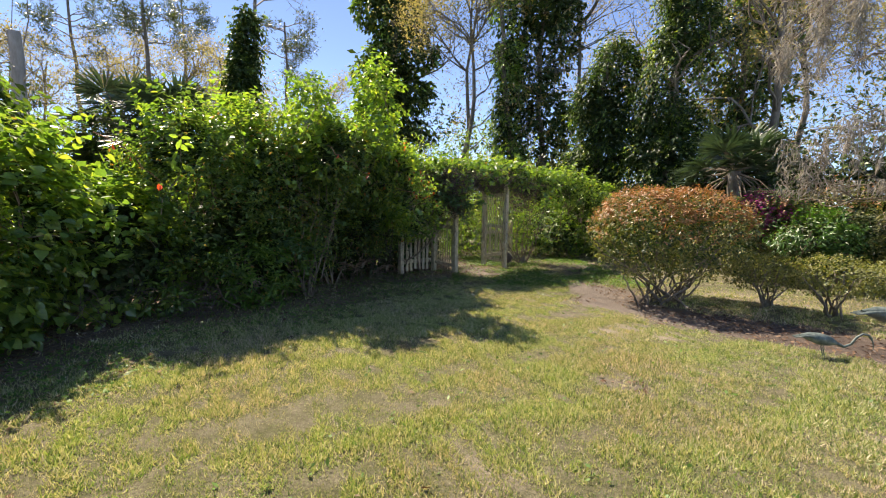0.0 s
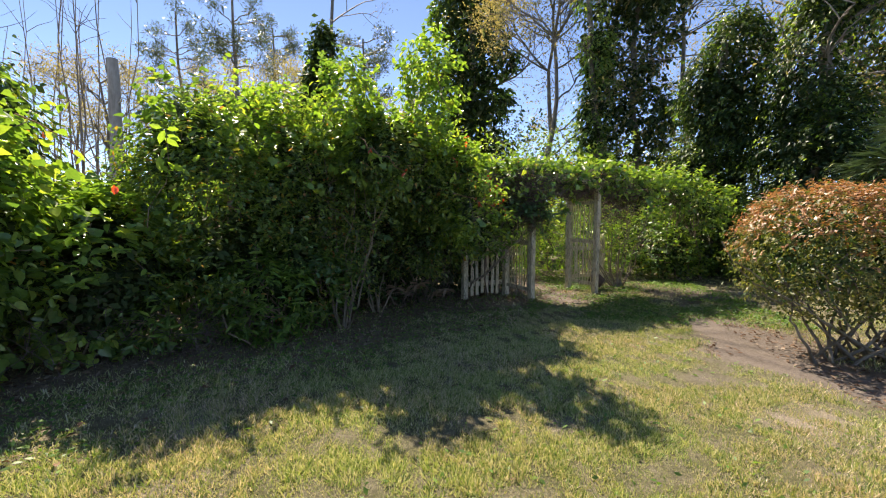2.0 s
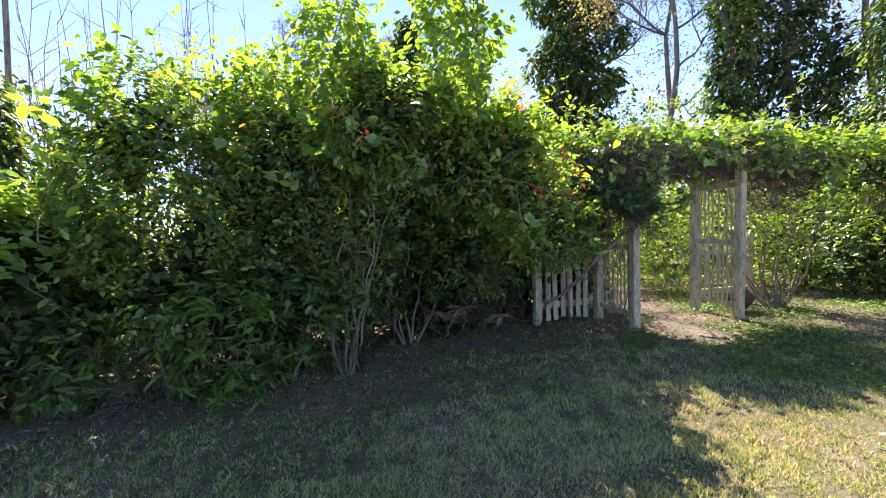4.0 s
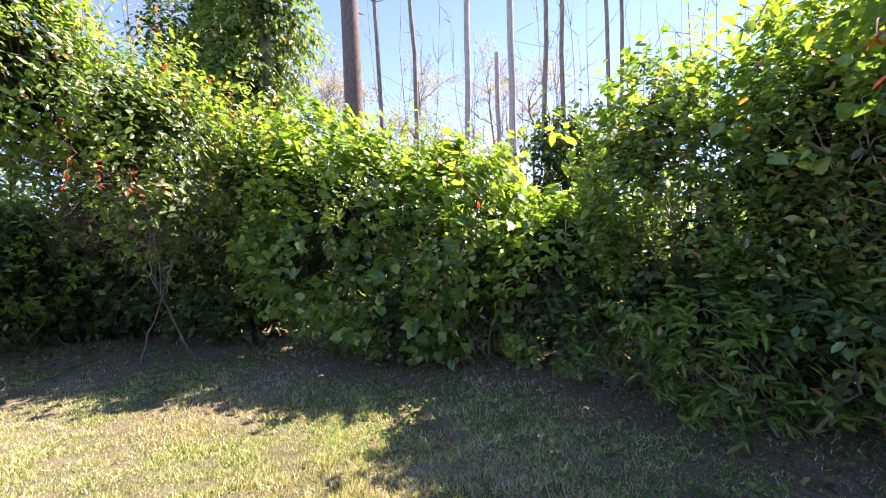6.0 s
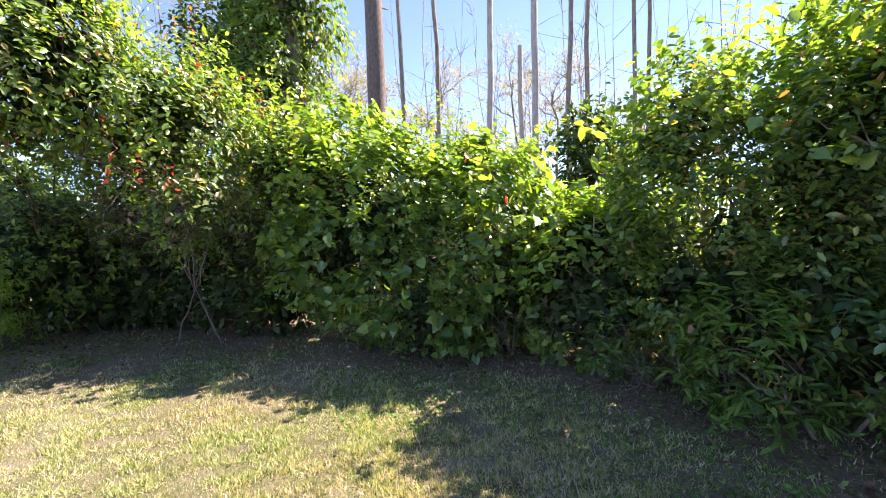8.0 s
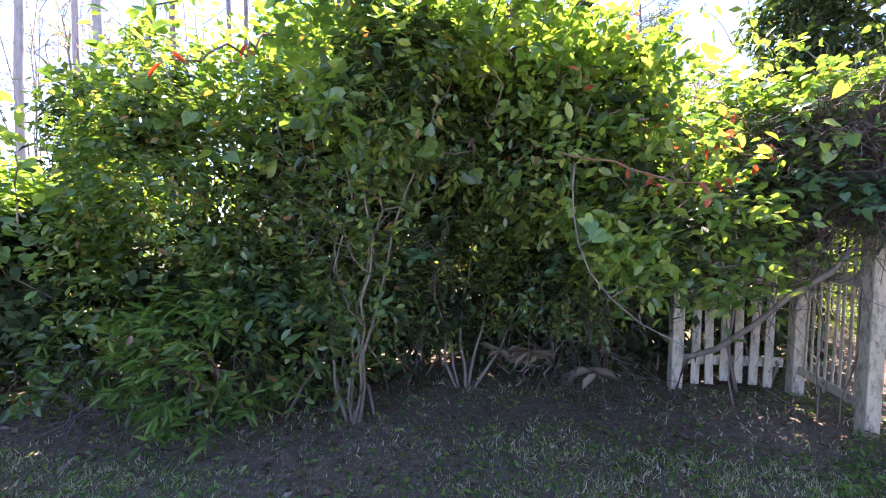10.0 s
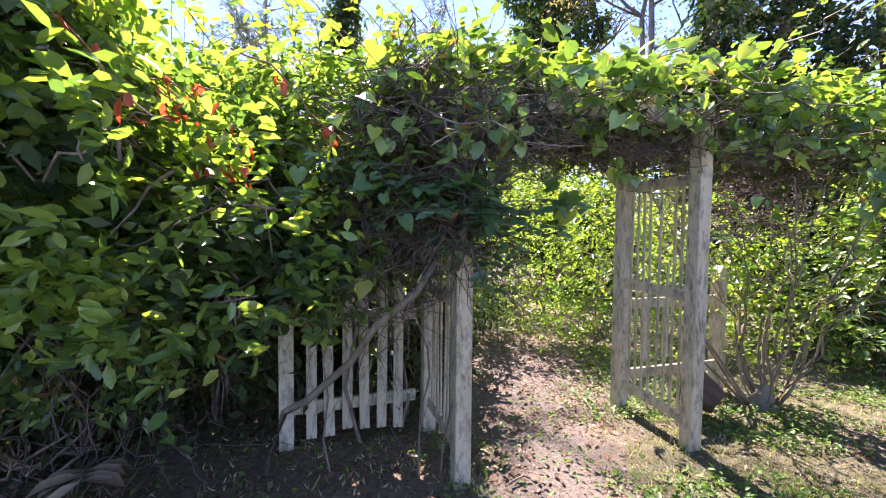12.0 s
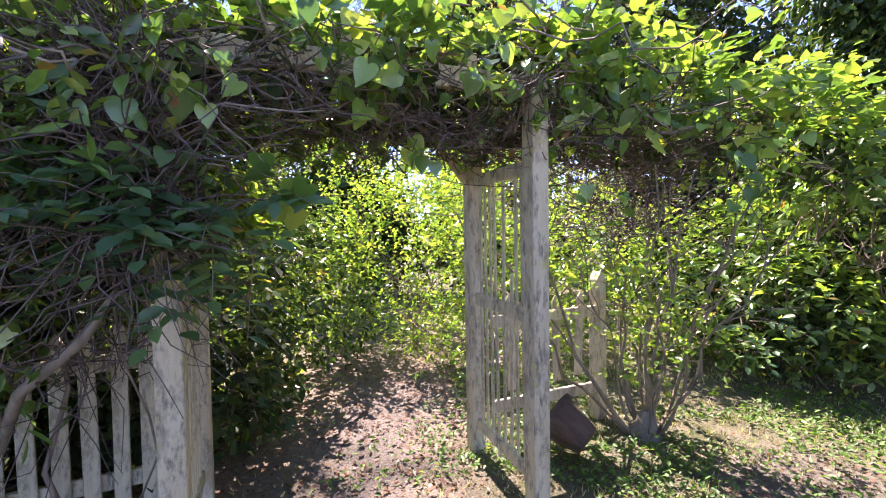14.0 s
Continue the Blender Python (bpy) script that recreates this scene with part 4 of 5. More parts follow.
# Dense brush whose dark leaf colour gives the shaded hollow by the path.
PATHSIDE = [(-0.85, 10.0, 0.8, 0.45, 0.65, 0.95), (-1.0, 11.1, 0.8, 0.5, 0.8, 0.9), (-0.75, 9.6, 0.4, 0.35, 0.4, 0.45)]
bush("sunlit_bush", "brush in dark leaves for the shaded hollow beside the gate path", PATHSIDE, [(M_DARK, 3500, 0.08, OVAL, dict(NEAR, depth=0.3)), (M_HEDGE, 1500, 0.08, OVAL, NEAR)])
BANK = [(2.9, 12.6, 0.7, 0.9, 0.7, 0.8), (3.9, 12.6, 0.8, 0.9, 0.7, 0.9), (4.9, 12.6, 0.9, 0.9, 0.8, 1.0), (5.9, 12.3, 0.9, 1.0, 0.8, 1.0), (3.3, 11.9, 0.5, 0.6, 0.5, 0.55), (3.2, 11.3, 1.9, 0.6, 0.5, 0.45), (3.9, 11.8, 1.6, 0.6, 0.5, 0.5)]
bush("vine_bank", "bank of leafy vines beside the arbour", BANK, [(M_VINE, 8500, 0.09, OVAL, NEAR), (M_YOUNG, 1800, 0.065, OVAL, dict(NEAR, face=0.2)), (M_HEDGE, 5500, 0.07, OVAL, NEAR), (M_INNER_SHADE, 4000, 0.12, SIMPLE, INNER)])


def stem_shrub(at, label, n, height, spread, mat, seed, leaf_mat=None, leaf_count=500):
    """A many-stemmed shrub whose bare stems show."""
    rng = np.random.default_rng(seed)
    ob = thing("multi_stem_shrub", label, "shrub", (*at, 0))
    tips = []
    for i in range(n):
        w = rng.normal(size=2) * spread
        line = wander(rng, (at[0] + w[0] * 0.08, at[1] + w[1] * 0.08, -0.03), (at[0] + w[0], at[1] + w[1], height * rng.uniform(0.7, 1.1)), 10, 0.035)
        tubes("stem", [(line, (rng.uniform(0.008, 0.015), 0.004))], mat, ob, 7)
        tips.append(line)
        for k in range(3):
            s = line[rng.integers(4, 9)]
            tubes("twig", [(wander(rng, s, s + np.append(rng.normal(size=2) * 0.25, rng.uniform(0.1, 0.4)), 6, 0.02), (0.006, 0.002))], mat, ob, 5)
    if leaf_count:
        p = np.concatenate([l[3:] for l in tips])
        p = p[rng.integers(0, len(p), leaf_count // 5)] + rng.normal(size=(leaf_count // 5, 3)) * 0.1
        q, tip, nn = sprigs(rng, p, unit(rng.normal(size=p.shape)), 5, 0.16)
        child("leaves", leaf_mesh("leaves", q, rng.normal(size=q.shape) * 0.5 + np.array((0, 0, 0.7)), tip, 0.06 * rng.uniform(0.6, 1.3, len(q)), OVAL, leaf_mat or M_HEDGE), ob, "", "stuff")
    return ob


stem_shrub((-1.98, 6.25), "cluster of thin pale shrub stems rising from the hedge foot", 9, 2.1, 0.3, M_STEM, 5, None, 2400)
stem_shrub((-1.88, 7.15), "leaning pale shrub trunks under the hedge", 5, 2.0, 0.4, M_STEM, 6, None, 1400)
stem_shrub((1.97, 10.5), "twiggy shrub with bare forked stems beside the arbour", 17, 1.7, 0.6, M_STEM, 7, M_YOUNG, 900)


# ---- shrub bed ----
def shrub_red():
    blobs = [(2.85, 6.1, 0.95, 0.72, 0.75, 0.62), (3.6, 6.15, 0.95, 0.75, 0.75, 0.62), (3.2, 6.5, 1.0, 0.8, 0.7, 0.6)]
    ob = thing("clipped_shrub", "clipped rounded shrub with coppery new growth on top", "shrub", (3.2, 6.1, 0))
    foliage("leaves", ob, M_COPPER, [(c[0], c[1], c[2] + 0.06, *c[3:]) for c in blobs], 9000, 0.042, SIMPLE, seed=61, depth=0.07, zmin=1.15, gap=-2, per=6, length=0.07, lump=0.05)
    foliage("leaves", ob, M_COPPER, blobs, 3500, 0.04, SIMPLE, seed=64, depth=0.1, zmin=0.9, gap=-0.5, per=6, length=0.07, lump=0.05)
    foliage("leaves", ob, M_BOX, blobs, 10000, 0.044, SIMPLE, seed=62, depth=0.16, zmin=0.32, gap=-0.8, per=6, length=0.09, lump=0.05)
    # Dark leaves inside the crown, coloured for its inner shade.
    foliage("leaves", ob, M_DARK, blobs, 5000, 0.05, SIMPLE, seed=63, depth=0.5, zmin=0.45, gap=-2, per=3, lump=0.0)
    rng = np.random.default_rng(65)
    for i in range(26):
        f = (3.2 + rng.normal() * 0.22, 6.1 + rng.normal() * 0.16, -0.02)
        a = rng.uniform(0, 6.28)
        line = wander(rng, f, (3.2 + math.cos(a) * rng.uniform(0.4, 1.2), 6.15 + math.sin(a) * rng.uniform(0.3, 0.8), rng.uniform(0.6, 1.1)), 8, 0.04)
        tubes("stem", [(line, (0.016, 0.006))], M_BARK, ob, 6)
    return ob


shrub_red()


def low_box(at, r, h, seed):
    ob = thing("low_hedge_shrub", "low clipped hedge shrub on bare forked stems", "shrub", (*at, 0), "low hedge shrubs")
    blobs = [(at[0], at[1], h * 0.72, r, r * 0.8, h * 0.36)]
    foliage("leaves", ob, M_BOX, blobs, 4200, 0.035, SIMPLE, seed=seed, depth=0.25, zmin=0.15, gap=-0.9, per=6, length=0.07, lump=0.1)
    rng = np.random.default_rng(seed)
    for i in range(9):
        line = wander(rng, (at[0] + rng.normal() * 0.05, at[1] + rng.normal() * 0.05, -0.02), (at[0] + rng.normal() * r * 0.5, at[1] + rng.normal() * r * 0.4, h * 0.75), 7, 0.025)
        tubes("stem", [(line, (0.016, 0.006))], M_BARK, ob, 6)


for i, (x, y) in enumerate(((4.35, 5.75), (4.95, 5.3), (5.55, 4.95), (6.2, 4.6), (6.9, 4.2))):
    low_box((x, y), 0.58, 0.72, 80 + i)

for i, (x, y) in enumerate(((6.3, 8.3), (7.3, 7.7), (8.3, 7.0), (9.3, 6.3))):
    ob = bush("hedge_shrub", "trimmed tawny hedge behind the shrub bed", [(x, y, 0.85, 0.85, 0.65, 0.82)], [(M_BOX, 5600, 0.06, SIMPLE, dict(depth=0.2)), (M_COPPER, 900, 0.05, SIMPLE, dict(depth=0.1, zmin=1.2)), (M_INNER_SHADE, 1500, 0.08, SIMPLE, INNER)], group="tawny hedge")
bush("fresh_green_shrub", "fresh green feathery shrub in the bed", [(6.35, 7.45, 0.75, 0.62, 0.5, 0.6)], [(M_FRESH, 3500, 0.09, LANCE, dict(depth=0.35, rise=1.0)), (M_INNER_SHADE, 900, 0.08, SIMPLE, INNER)])
bush("azalea", "azalea covered in magenta blossom", [(6.45, 8.5, 1.3, 0.5, 0.4, 0.33), (6.9, 8.7, 1.25, 0.5, 0.4, 0.3)], [(M_PINK, 3400, 0.06, SIMPLE, dict(depth=0.1, zmin=0.9)), (M_HEDGE, 2500, 0.07, SIMPLE, dict(depth=0.25))])


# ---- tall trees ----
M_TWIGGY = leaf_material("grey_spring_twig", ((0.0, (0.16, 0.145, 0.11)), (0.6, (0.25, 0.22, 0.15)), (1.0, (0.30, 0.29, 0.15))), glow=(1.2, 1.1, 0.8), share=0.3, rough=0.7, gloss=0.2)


def vine_tree(label, at, radius, height, seed, mat, lean=(0, 0), base=0.0, top=None, count=16000, size=0.16, mat2=None, trunk=0.16, limbs=True):
    """A trunk wrapped in hanging curtains of leafy vine."""
    rng = np.random.default_rng(seed)
    ob = thing("vine_covered_tree", label, "tree", (*at, 0))
    tip = (at[0] + lean[0], at[1] + lean[1], height)
    tubes("trunk", [(wander(rng, (*at, -0.1), tip, 14, 0.12), (trunk, trunk * 0.4))], M_BARK, ob, 9)
    if limbs:
        lines = []
        for i in range(9):
            z = rng.uniform(0.35, 0.95) * height
            a = rng.uniform(0, 6.28)
            s = (at[0] + lean[0] * z / height, at[1] + lean[1] * z / height, z)
            lines += [(l, r) for l, r, _ in branching(rng, s, (math.cos(a), math.sin(a), 0.5), radius * 1.1, trunk * 0.3, 2, 0.5)]
        tubes("limb", lines, M_BARK, ob, 5, kind="stuff")
    blobs = []
    steps = max(4, int((height - base) / 1.0))
    for i in range(steps):
        z = base + (height - base) * (i + 0.5) / steps
        r = radius * (1.05 - 0.35 * i / steps) * rng.uniform(0.7, 1.2)
        for k in range(2):
            a = rng.uniform(0, 6.28)
            blobs.append((at[0] + lean[0] * z / height + math.cos(a) * r * 0.45, at[1] + lean[1] * z / height + math.sin(a) * r * 0.45, z, r * 0.7, r * 0.7, 0.95))
    shape = SIMPLE if size >= 0.16 else OVAL
    kw = dict(depth=0.22, per=6, length=0.5, rise=-0.9, droop=0.9, gap=-0.75, lump=0.2)
    foliage("vine_leaves", ob, mat, blobs, count, size, shape, seed=seed, **kw)
    foliage("vine_leaves", ob, mat2 or M_VINE, blobs, count // 5, size * 0.9, shape, seed=seed + 1, **dict(kw, depth=0.06))
    foliage("vine_leaves", ob, M_INNER_SHADE, blobs, count // 3, size * 1.4, SIMPLE, seed=seed + 2, depth=0.7, per=2, gap=-2, lump=0)
    return ob


def bare_tree(label, at, height, seed, bark, leaf_mat, leaves=2500, size=0.12, trunk=0.16, name="bare_tree", spread=0.55, first=0.35):
    """A spring tree with open limbs and a thin crown."""
    rng = np.random.default_rng(seed)
    ob = thing(name, label, "tree", (*at, 0))
    top = (at[0] + rng.normal() * 0.5, at[1] + rng.normal() * 0.5, height)
    line = wander(rng, (*at, -0.1), top, 10, 0.15)
    tubes("trunk", [(line, (trunk, trunk * 0.25))], bark, ob, 8)
    lines = []
    for i in range(9):
        f = rng.uniform(first, 1.0)
        a = rng.uniform(0, 6.28)
        lines += branching(rng, line[int(f * 9)], (math.cos(a), math.sin(a), 0.8), height * 0.2 * (1.25 - f * 0.5), trunk * 0.35, 3, spread, 3, 0.15)
    tubes("limb", [(l, r) for l, r, _ in lines], bark, ob, 3, kind="stuff")
    if leaves:
        ends = np.array([l[-1] for l, r, lv in lines if lv <= 1])
        p = ends[rng.integers(0, len(ends), leaves)] + rng.normal(size=(leaves, 3)) * np.array((0.34, 0.34, 0.2))
        me = leaf_mesh("crown", p, rng.normal(size=p.shape), rng.normal(size=p.shape), size * rng.uniform(0.5, 1.3, leaves), SIMPLE, leaf_mat)
        child("crown", me, ob, "", "stuff")
    return ob


def pine(at, height, seed, crown=0.35):
    """A tall pine with tufted needles at the top."""
    rng = np.random.default_rng(seed)
    ob = thing("pine_tree", "tall slender pine with a tufted crown", "tree", (*at, 0), "pines")
    line = wander(rng, (*at, -0.1), (at[0] + rng.normal() * 0.4, at[1], height), 10, 0.1)
    tubes("trunk", [(line, (0.15, 0.05))], M_BARK, ob, 8)
    lines = []
    for i in range(16):
        f = 1 - crown * rng.uniform(0, 1) ** 1.2
        s = np.array([np.interp(f, np.linspace(0, 1, 10), line[:, k]) for k in range(3)])
        a = rng.uniform(0, 6.28)
        lines += branching(rng, s, (math.cos(a), math.sin(a), 0.25), 1.5 * (1.3 - f * 0.6), 0.035, 1, 0.5, 3, 0.2)
    tubes("limb", [(l, r) for l, r, _ in lines], M_BARK, ob, 4, kind="stuff")
    ends = np.array([l[-1] for l, r, lv in lines])
    c = np.repeat(ends, 70, axis=0) + rng.normal(size=(len(ends) * 70, 3)) * 0.13
    w = c - np.repeat(ends, 70, axis=0) + np.array((0, 0, 0.06))
    child("crown", leaf_mesh("crown", c, rng.normal(size=c.shape), w, 0.2 * rng.uniform(0.7, 1.2, len(c)), (SIMPLE[0] * np.array((1, 0.4, 1)), SIMPLE[1]), M_PINE), ob, "", "stuff")


vine_tree("bare-topped tree with a skirt of vine round its trunk", (-8.6, 19.1), 0.8, 9.5, 101, M_DARK, base=2.8, count=6000, size=0.2, limbs=False)
bare_tree("tall thin tree above a skirt of vine", (-8.5, 19.15), 18, 102, M_BARK, M_PINE, 1500, 0.1, 0.13, first=0.5)
vine_tree("tall tree smothered in dark hanging vine", (-3.4, 29.8), 2.6, 24, 103, M_DARK, count=16000, size=0.38, trunk=0.35)
vine_tree("tall tree with hanging vine curtains and open limbs", (4.4, 19.5), 2.2, 15, 104, M_DARK, count=18000, size=0.2, mat2=M_TAN)
vine_tree("narrow column of yellow-green vine", (2.5, 18.2), 0.6, 12, 105, M_VINE, count=6000, mat2=M_YOUNG, limbs=False)
# mat2: paler leaves all round the outer layer stand in for the sunlit edge.
vine_tree("massive leaning column of dark vine, pale outer leaves for its sunlit edge", (5.95, 11.9), 0.82, 11, 106, M_DARK, lean=(0.5, 0.1), count=26000, size=0.1, mat2=M_YOUNG)
vine_tree("broad dark mound of vine against the tall column", (4.9, 13.6), 1.1, 6.0, 107, M_DARK, count=18000, size=0.11, limbs=False)
vine_tree("broad vine-covered tree behind the palm", (10.6, 15.5), 1.7, 11, 108, M_HEDGE, count=9000, size=0.2, mat2=M_TAN)
vine_tree("tall tree covered in sunlit vine", (-6.6, 0.5), 0.95, 7.5, 109, M_HEDGE, count=13000, size=0.11, mat2=M_VINE, limbs=False)
vine_tree("rounded vine-covered tree top", (-7.4, -1.0), 1.0, 5.6, 110, M_DARK, count=7000, size=0.12, limbs=False)
vine_tree("dark vine-covered stump behind the saddle", (-5.5, 5.25), 0.6, 2.3, 111, M_DARK, count=5000, size=0.1, limbs=False)

FARDARK = [(-11.4, 16.2, 2.6, 1.6, 1.4, 2.7), (-9.4, 16.6, 2.2, 1.4, 1.3, 2.3), (-13.2, 16.6, 2.3, 1.6, 1.4, 2.4), (-7.4, 17.4, 1.6, 1.4, 1.2, 1.8)]
bush("thicket", "dark evergreen thicket round the far palms", FARDARK, [(M_DARK, 15000, 0.18, SIMPLE, dict(depth=0.2)), (M_HEDGE, 4000, 0.16, SIMPLE, dict(depth=0.08)), (M_INNER_SHADE, 4000, 0.4, SIMPLE, INNER)])

for i, (x, y, h) in enumerate(((-14.0, 21, 13), (-21, 25, 14), (-17, 30, 15), (-9, 26, 12))):
    pine((x, y), h, 120 + i)
for i, (x, y, h) in enumerate(((-14, 24, 9.5), (-19, 27, 10.5), (-11, 23, 8.5), (-26, 23, 10), (-21, 20, 9), (-17, 23, 9.5), (-24, 27, 10), (-12, 27, 9), (-8, 30, 9), (0.5, 19.5, 11), (1.3, 21, 12), (6.5, 20, 12), (10, 19, 11), (13, 16, 11), (-28, 14, 9), (-25, 8, 9), (-24, 1, 10), (-22, -4, 10), (-27, 5, 10), (-19, -7, 10))):
    bare_tree("open spring tree with thin yellowish foliage", (x, y), h, 140 + i, M_BARK, M_TAN, 6500, 0.11, 0.14, spread=0.65, first=0.4)


def pole_trunk(at, height, radius, seed, lean=(0, 0), mat=None, label="tall bare pale tree trunk"):
    rng = np.random.default_rng(seed)
    ob = thing("snag_tree", label, "tree", (*at, 0), "bare trunks")
    line = wander(rng, (*at, -0.1), (at[0] + lean[0], at[1] + lean[1], height), 9, 0.04)
    tubes("trunk", [(line, (radius, radius * 0.8))], mat or M_PALEBARK, ob, 10)
    for k in rng.integers(4, 9, 3):
        tubes("broken_limb", [(wander(rng, line[k], line[k] + np.append(rng.normal(size=2) * 0.5, 0.3), 5, 0.03), (radius * 0.25, 0.01))], mat or M_BARK, ob, 5)


def palm(at, height, seed, label, fronds=20, size=1.5):
    """A fan palm: trunk, arching stalks and pleated fans of narrow fingers."""
    rng = np.random.default_rng(seed)
    ob = thing("palm_tree", label, "palm", (*at, 0))
    tubes("trunk", [(wander(rng, (*at, -0.1), (*at, height), 6, 0.03), (0.17, 0.13))], M_BARK, ob, 10)
    for i in range(fronds):
        a = i * 2.4 + rng.uniform(0, 0.5)
        e = rng.uniform(-0.85, 1.15)
        w = np.array((math.cos(a) * math.cos(e), math.sin(a) * math.cos(e), math.sin(e)))
        s = np.array((*at, height))
        mid = s + w * size * 0.6
        hub = mid + (w + np.array((0, 0, -0.5))) * size * 0.3
        tubes("stalk", [(np.array((s, mid, hub)), (0.02, 0.01))], M_STEM, ob, 5)
        side = unit(np.cross(w, (0, 0, 1.0))[None])[0]
        k = 44
        f = np.linspace(-1.9, 1.9, k)
        tipd = np.cos(f)[:, None] * (w + np.array((0, 0, -0.45))) + np.sin(f)[:, None] * side + np.array((0, 0, -0.25))
        up = unit(np.cross(side, w)[None])[0]
        child("frond", leaf_mesh("frond", np.repeat(hub[None], k, axis=0), np.repeat(up[None], k, axis=0) + rng.normal(size=(k, 3)) * 0.15, tipd, size * 0.62 * rng.uniform(0.85, 1.05, k), (SIMPLE[0] * np.array((1, 0.22, 1)), SIMPLE[1]), M_PALM), ob)


palm((6.4, 9.55), 2.2, 160, "dark fan palm with drooping grey-green fronds", 36, 0.92)
palm((-11.5, 15.5), 4.2, 161, "fan palm among the far trees", 20, 1.6)
palm((-9.6, 15.2), 4.0, 162, "fan palm among the far trees", 20, 1.6)
for i, (x, y, h, r, lx) in enumerate(((-19.5, 3.7, 16, 0.15, 0.2), (-19.5, 5.8, 16, 0.17, 0.0), (-21, 5.2, 10, 0.14, 0.1), (-19, 1.6, 15, 0.11, -0.3), (-18, 0.4, 15, 0.10, -0.6), (-20, 7.3, 16, 0.13, 0.2), (-21, 8.4, 16, 0.13, 0.1), (-22, 10.8, 16, 0.12, 0), (-23, 12, 16, 0.12, 0), (-12.6, 12.9, 6.3, 0.2, 0.1))):
    pole_trunk((x, y), h, r, 170 + i, (0, lx), M_PALEBARK if i in (0, 1, 2, 9) else M_BARK)
pole_trunk((-13.9, 0.1), 14, 0.34, 190, (0, -0.2), M_RUNNER, "thick shaggy vine-wrapped tree trunk")


def far_woods(name, label, ring, count, seed, mat=None, top0=5.0, turn=(0.0, 6.2832), size=0.5, gap=-9):
    """Distant wood: a ragged band of leaf clumps round the garden."""
    rng = np.random.default_rng(seed)
    a = rng.uniform(turn[0], turn[1], count)
    r = ring * rng.uniform(0.95, 1.25, count)
    p = np.column_stack((np.cos(a) * r, np.sin(a) * r + 5, np.zeros(count)))
    top = top0 + 2.0 * wave(p, 0.25, seed) + 1.2 * wave(p, 0.9, seed + 1)
    p[:, 2] = rng.uniform(0, 1, count) ** 0.8 * top
    p = p[(wave(p, 0.55, seed + 5) + 0.6 * wave(p, 1.6, seed + 6) > gap)]
    me = leaf_mesh(name, p, rng.normal(size=p.shape), rng.normal(size=p.shape), size * rng.uniform(0.4, 1.2, len(p)), SIMPLE, mat or M_HEDGE)
    tagged(new(name, me), label, "woods", kind="stuff")


RIGHTWOOD = [(-3.2, 15.2, 2.2, 1.4, 1.0, 1.9), (8.6, 11.2, 1.5, 1.3, 1.0, 1.7), (10.2, 10.0, 1.5, 1.3, 1.1, 1.7), (11.6, 8.2, 1.5, 1.3, 1.2, 1.7), (8.5, 14.2, 1.6, 1.5, 1.0, 1.7), (10.5, 13.0, 1.7, 1.4, 1.2, 1.8), (12.2, 11.0, 1.7, 1.3, 1.3, 1.8), (13.0, 8.5, 1.6, 1.2, 1.5, 1.7), (7.0, 14.5, 1.4, 1.2, 0.9, 1.5), (3.0, 17.5, 1.5, 2.2, 1.0, 1.7), (-0.5, 17.0, 1.4, 2.0, 1.0, 1.6), (-5.0, 15.5, 1.3, 2.2, 1.2, 1.5), (-2.9, 16.6, 1.5, 1.6, 1.0, 1.7), (0.3, 15.6, 1.2, 1.6, 0.7, 1.3)]
bush("thicket", "dark green undergrowth below the tall trees", RIGHTWOOD, [(M_DARK, 19000, 0.16, SIMPLE, dict(depth=0.25)), (M_HEDGE, 7000, 0.14, SIMPLE, dict(depth=0.15)), (M_INNER_SHADE, 9000, 0.36, SIMPLE, dict(INNER, gap=-9))])
for i, (x, y, ht) in enumerate(((9.5, 12.5, 9), (11.5, 9.5, 9), (8.2, 16.5, 12))):
    bare_tree("oak with thin tawny foliage and grey limbs", (x, y), ht, 220 + i, M_BARK, M_TAN, 6000, 0.085, 0.16, spread=0.7, first=0.25)


# ---- mossy tree over the bed ----
def moss_tree(at, seed):
    """Pale twiggy limbs reaching out of the side, hung with grey moss."""
    rng = np.random.default_rng(seed)
    ob = thing("mossy_tree", "pale bare tree hung with grey Spanish moss", "tree", (*at, 0))
    line = wander(rng, (*at, -0.1), (at[0] - 0.3, at[1] + 0.2, 7.0), 9, 0.12)
    tubes("trunk", [(line, (0.17, 0.06))], M_BARK, ob, 9)
    lines = []
    for i in range(26):
        s = line[rng.integers(2, 9)]
        w = np.array((-1.0, rng.normal() * 0.55 + 0.15, rng.normal() * 0.22 + 0.02))
        lines += branching(rng, s, w, rng.uniform(0.55, 0.95), 0.017, 3, 0.45, 3, 0.0, None, 0.12)
    tubes("twig_spray", [(l, r) for l, r, _ in lines], M_STEM, ob, 4, "pale bare forked twigs", "stuff")
    ends = np.array([l[2] for l, r, lv in lines if lv <= 1])
    picks = ends[rng.integers(0, len(ends), 46)]
    vs = []
    for c in picks:
        k = 240
        drop = rng.uniform(0.4, 1.3)
        f = rng.uniform(0, 1, k)
        p = c + np.column_stack((rng.normal(size=k) * 0.09 * (1.15 - f), rng.normal(size=k) * 0.09 * (1.15 - f), -f * drop))
        vs.append(p)
    p = np.concatenate(vs)
    p = p[p[:, 2] > 1.62]
    tip = np.column_stack((rng.normal(size=(len(p), 2)) * 0.35, -np.ones(len(p))))
    child("moss", leaf_mesh("moss", p, rng.normal(size=p.shape), tip, rng.uniform(0.06, 0.2, len(p)), (BLADE[0] * np.array((1, 0.55, 1)), BLADE[1]), M_MOSS), ob, "grey hanging moss curtains", "stuff")


moss_tree((6.7, 5.9), 230)


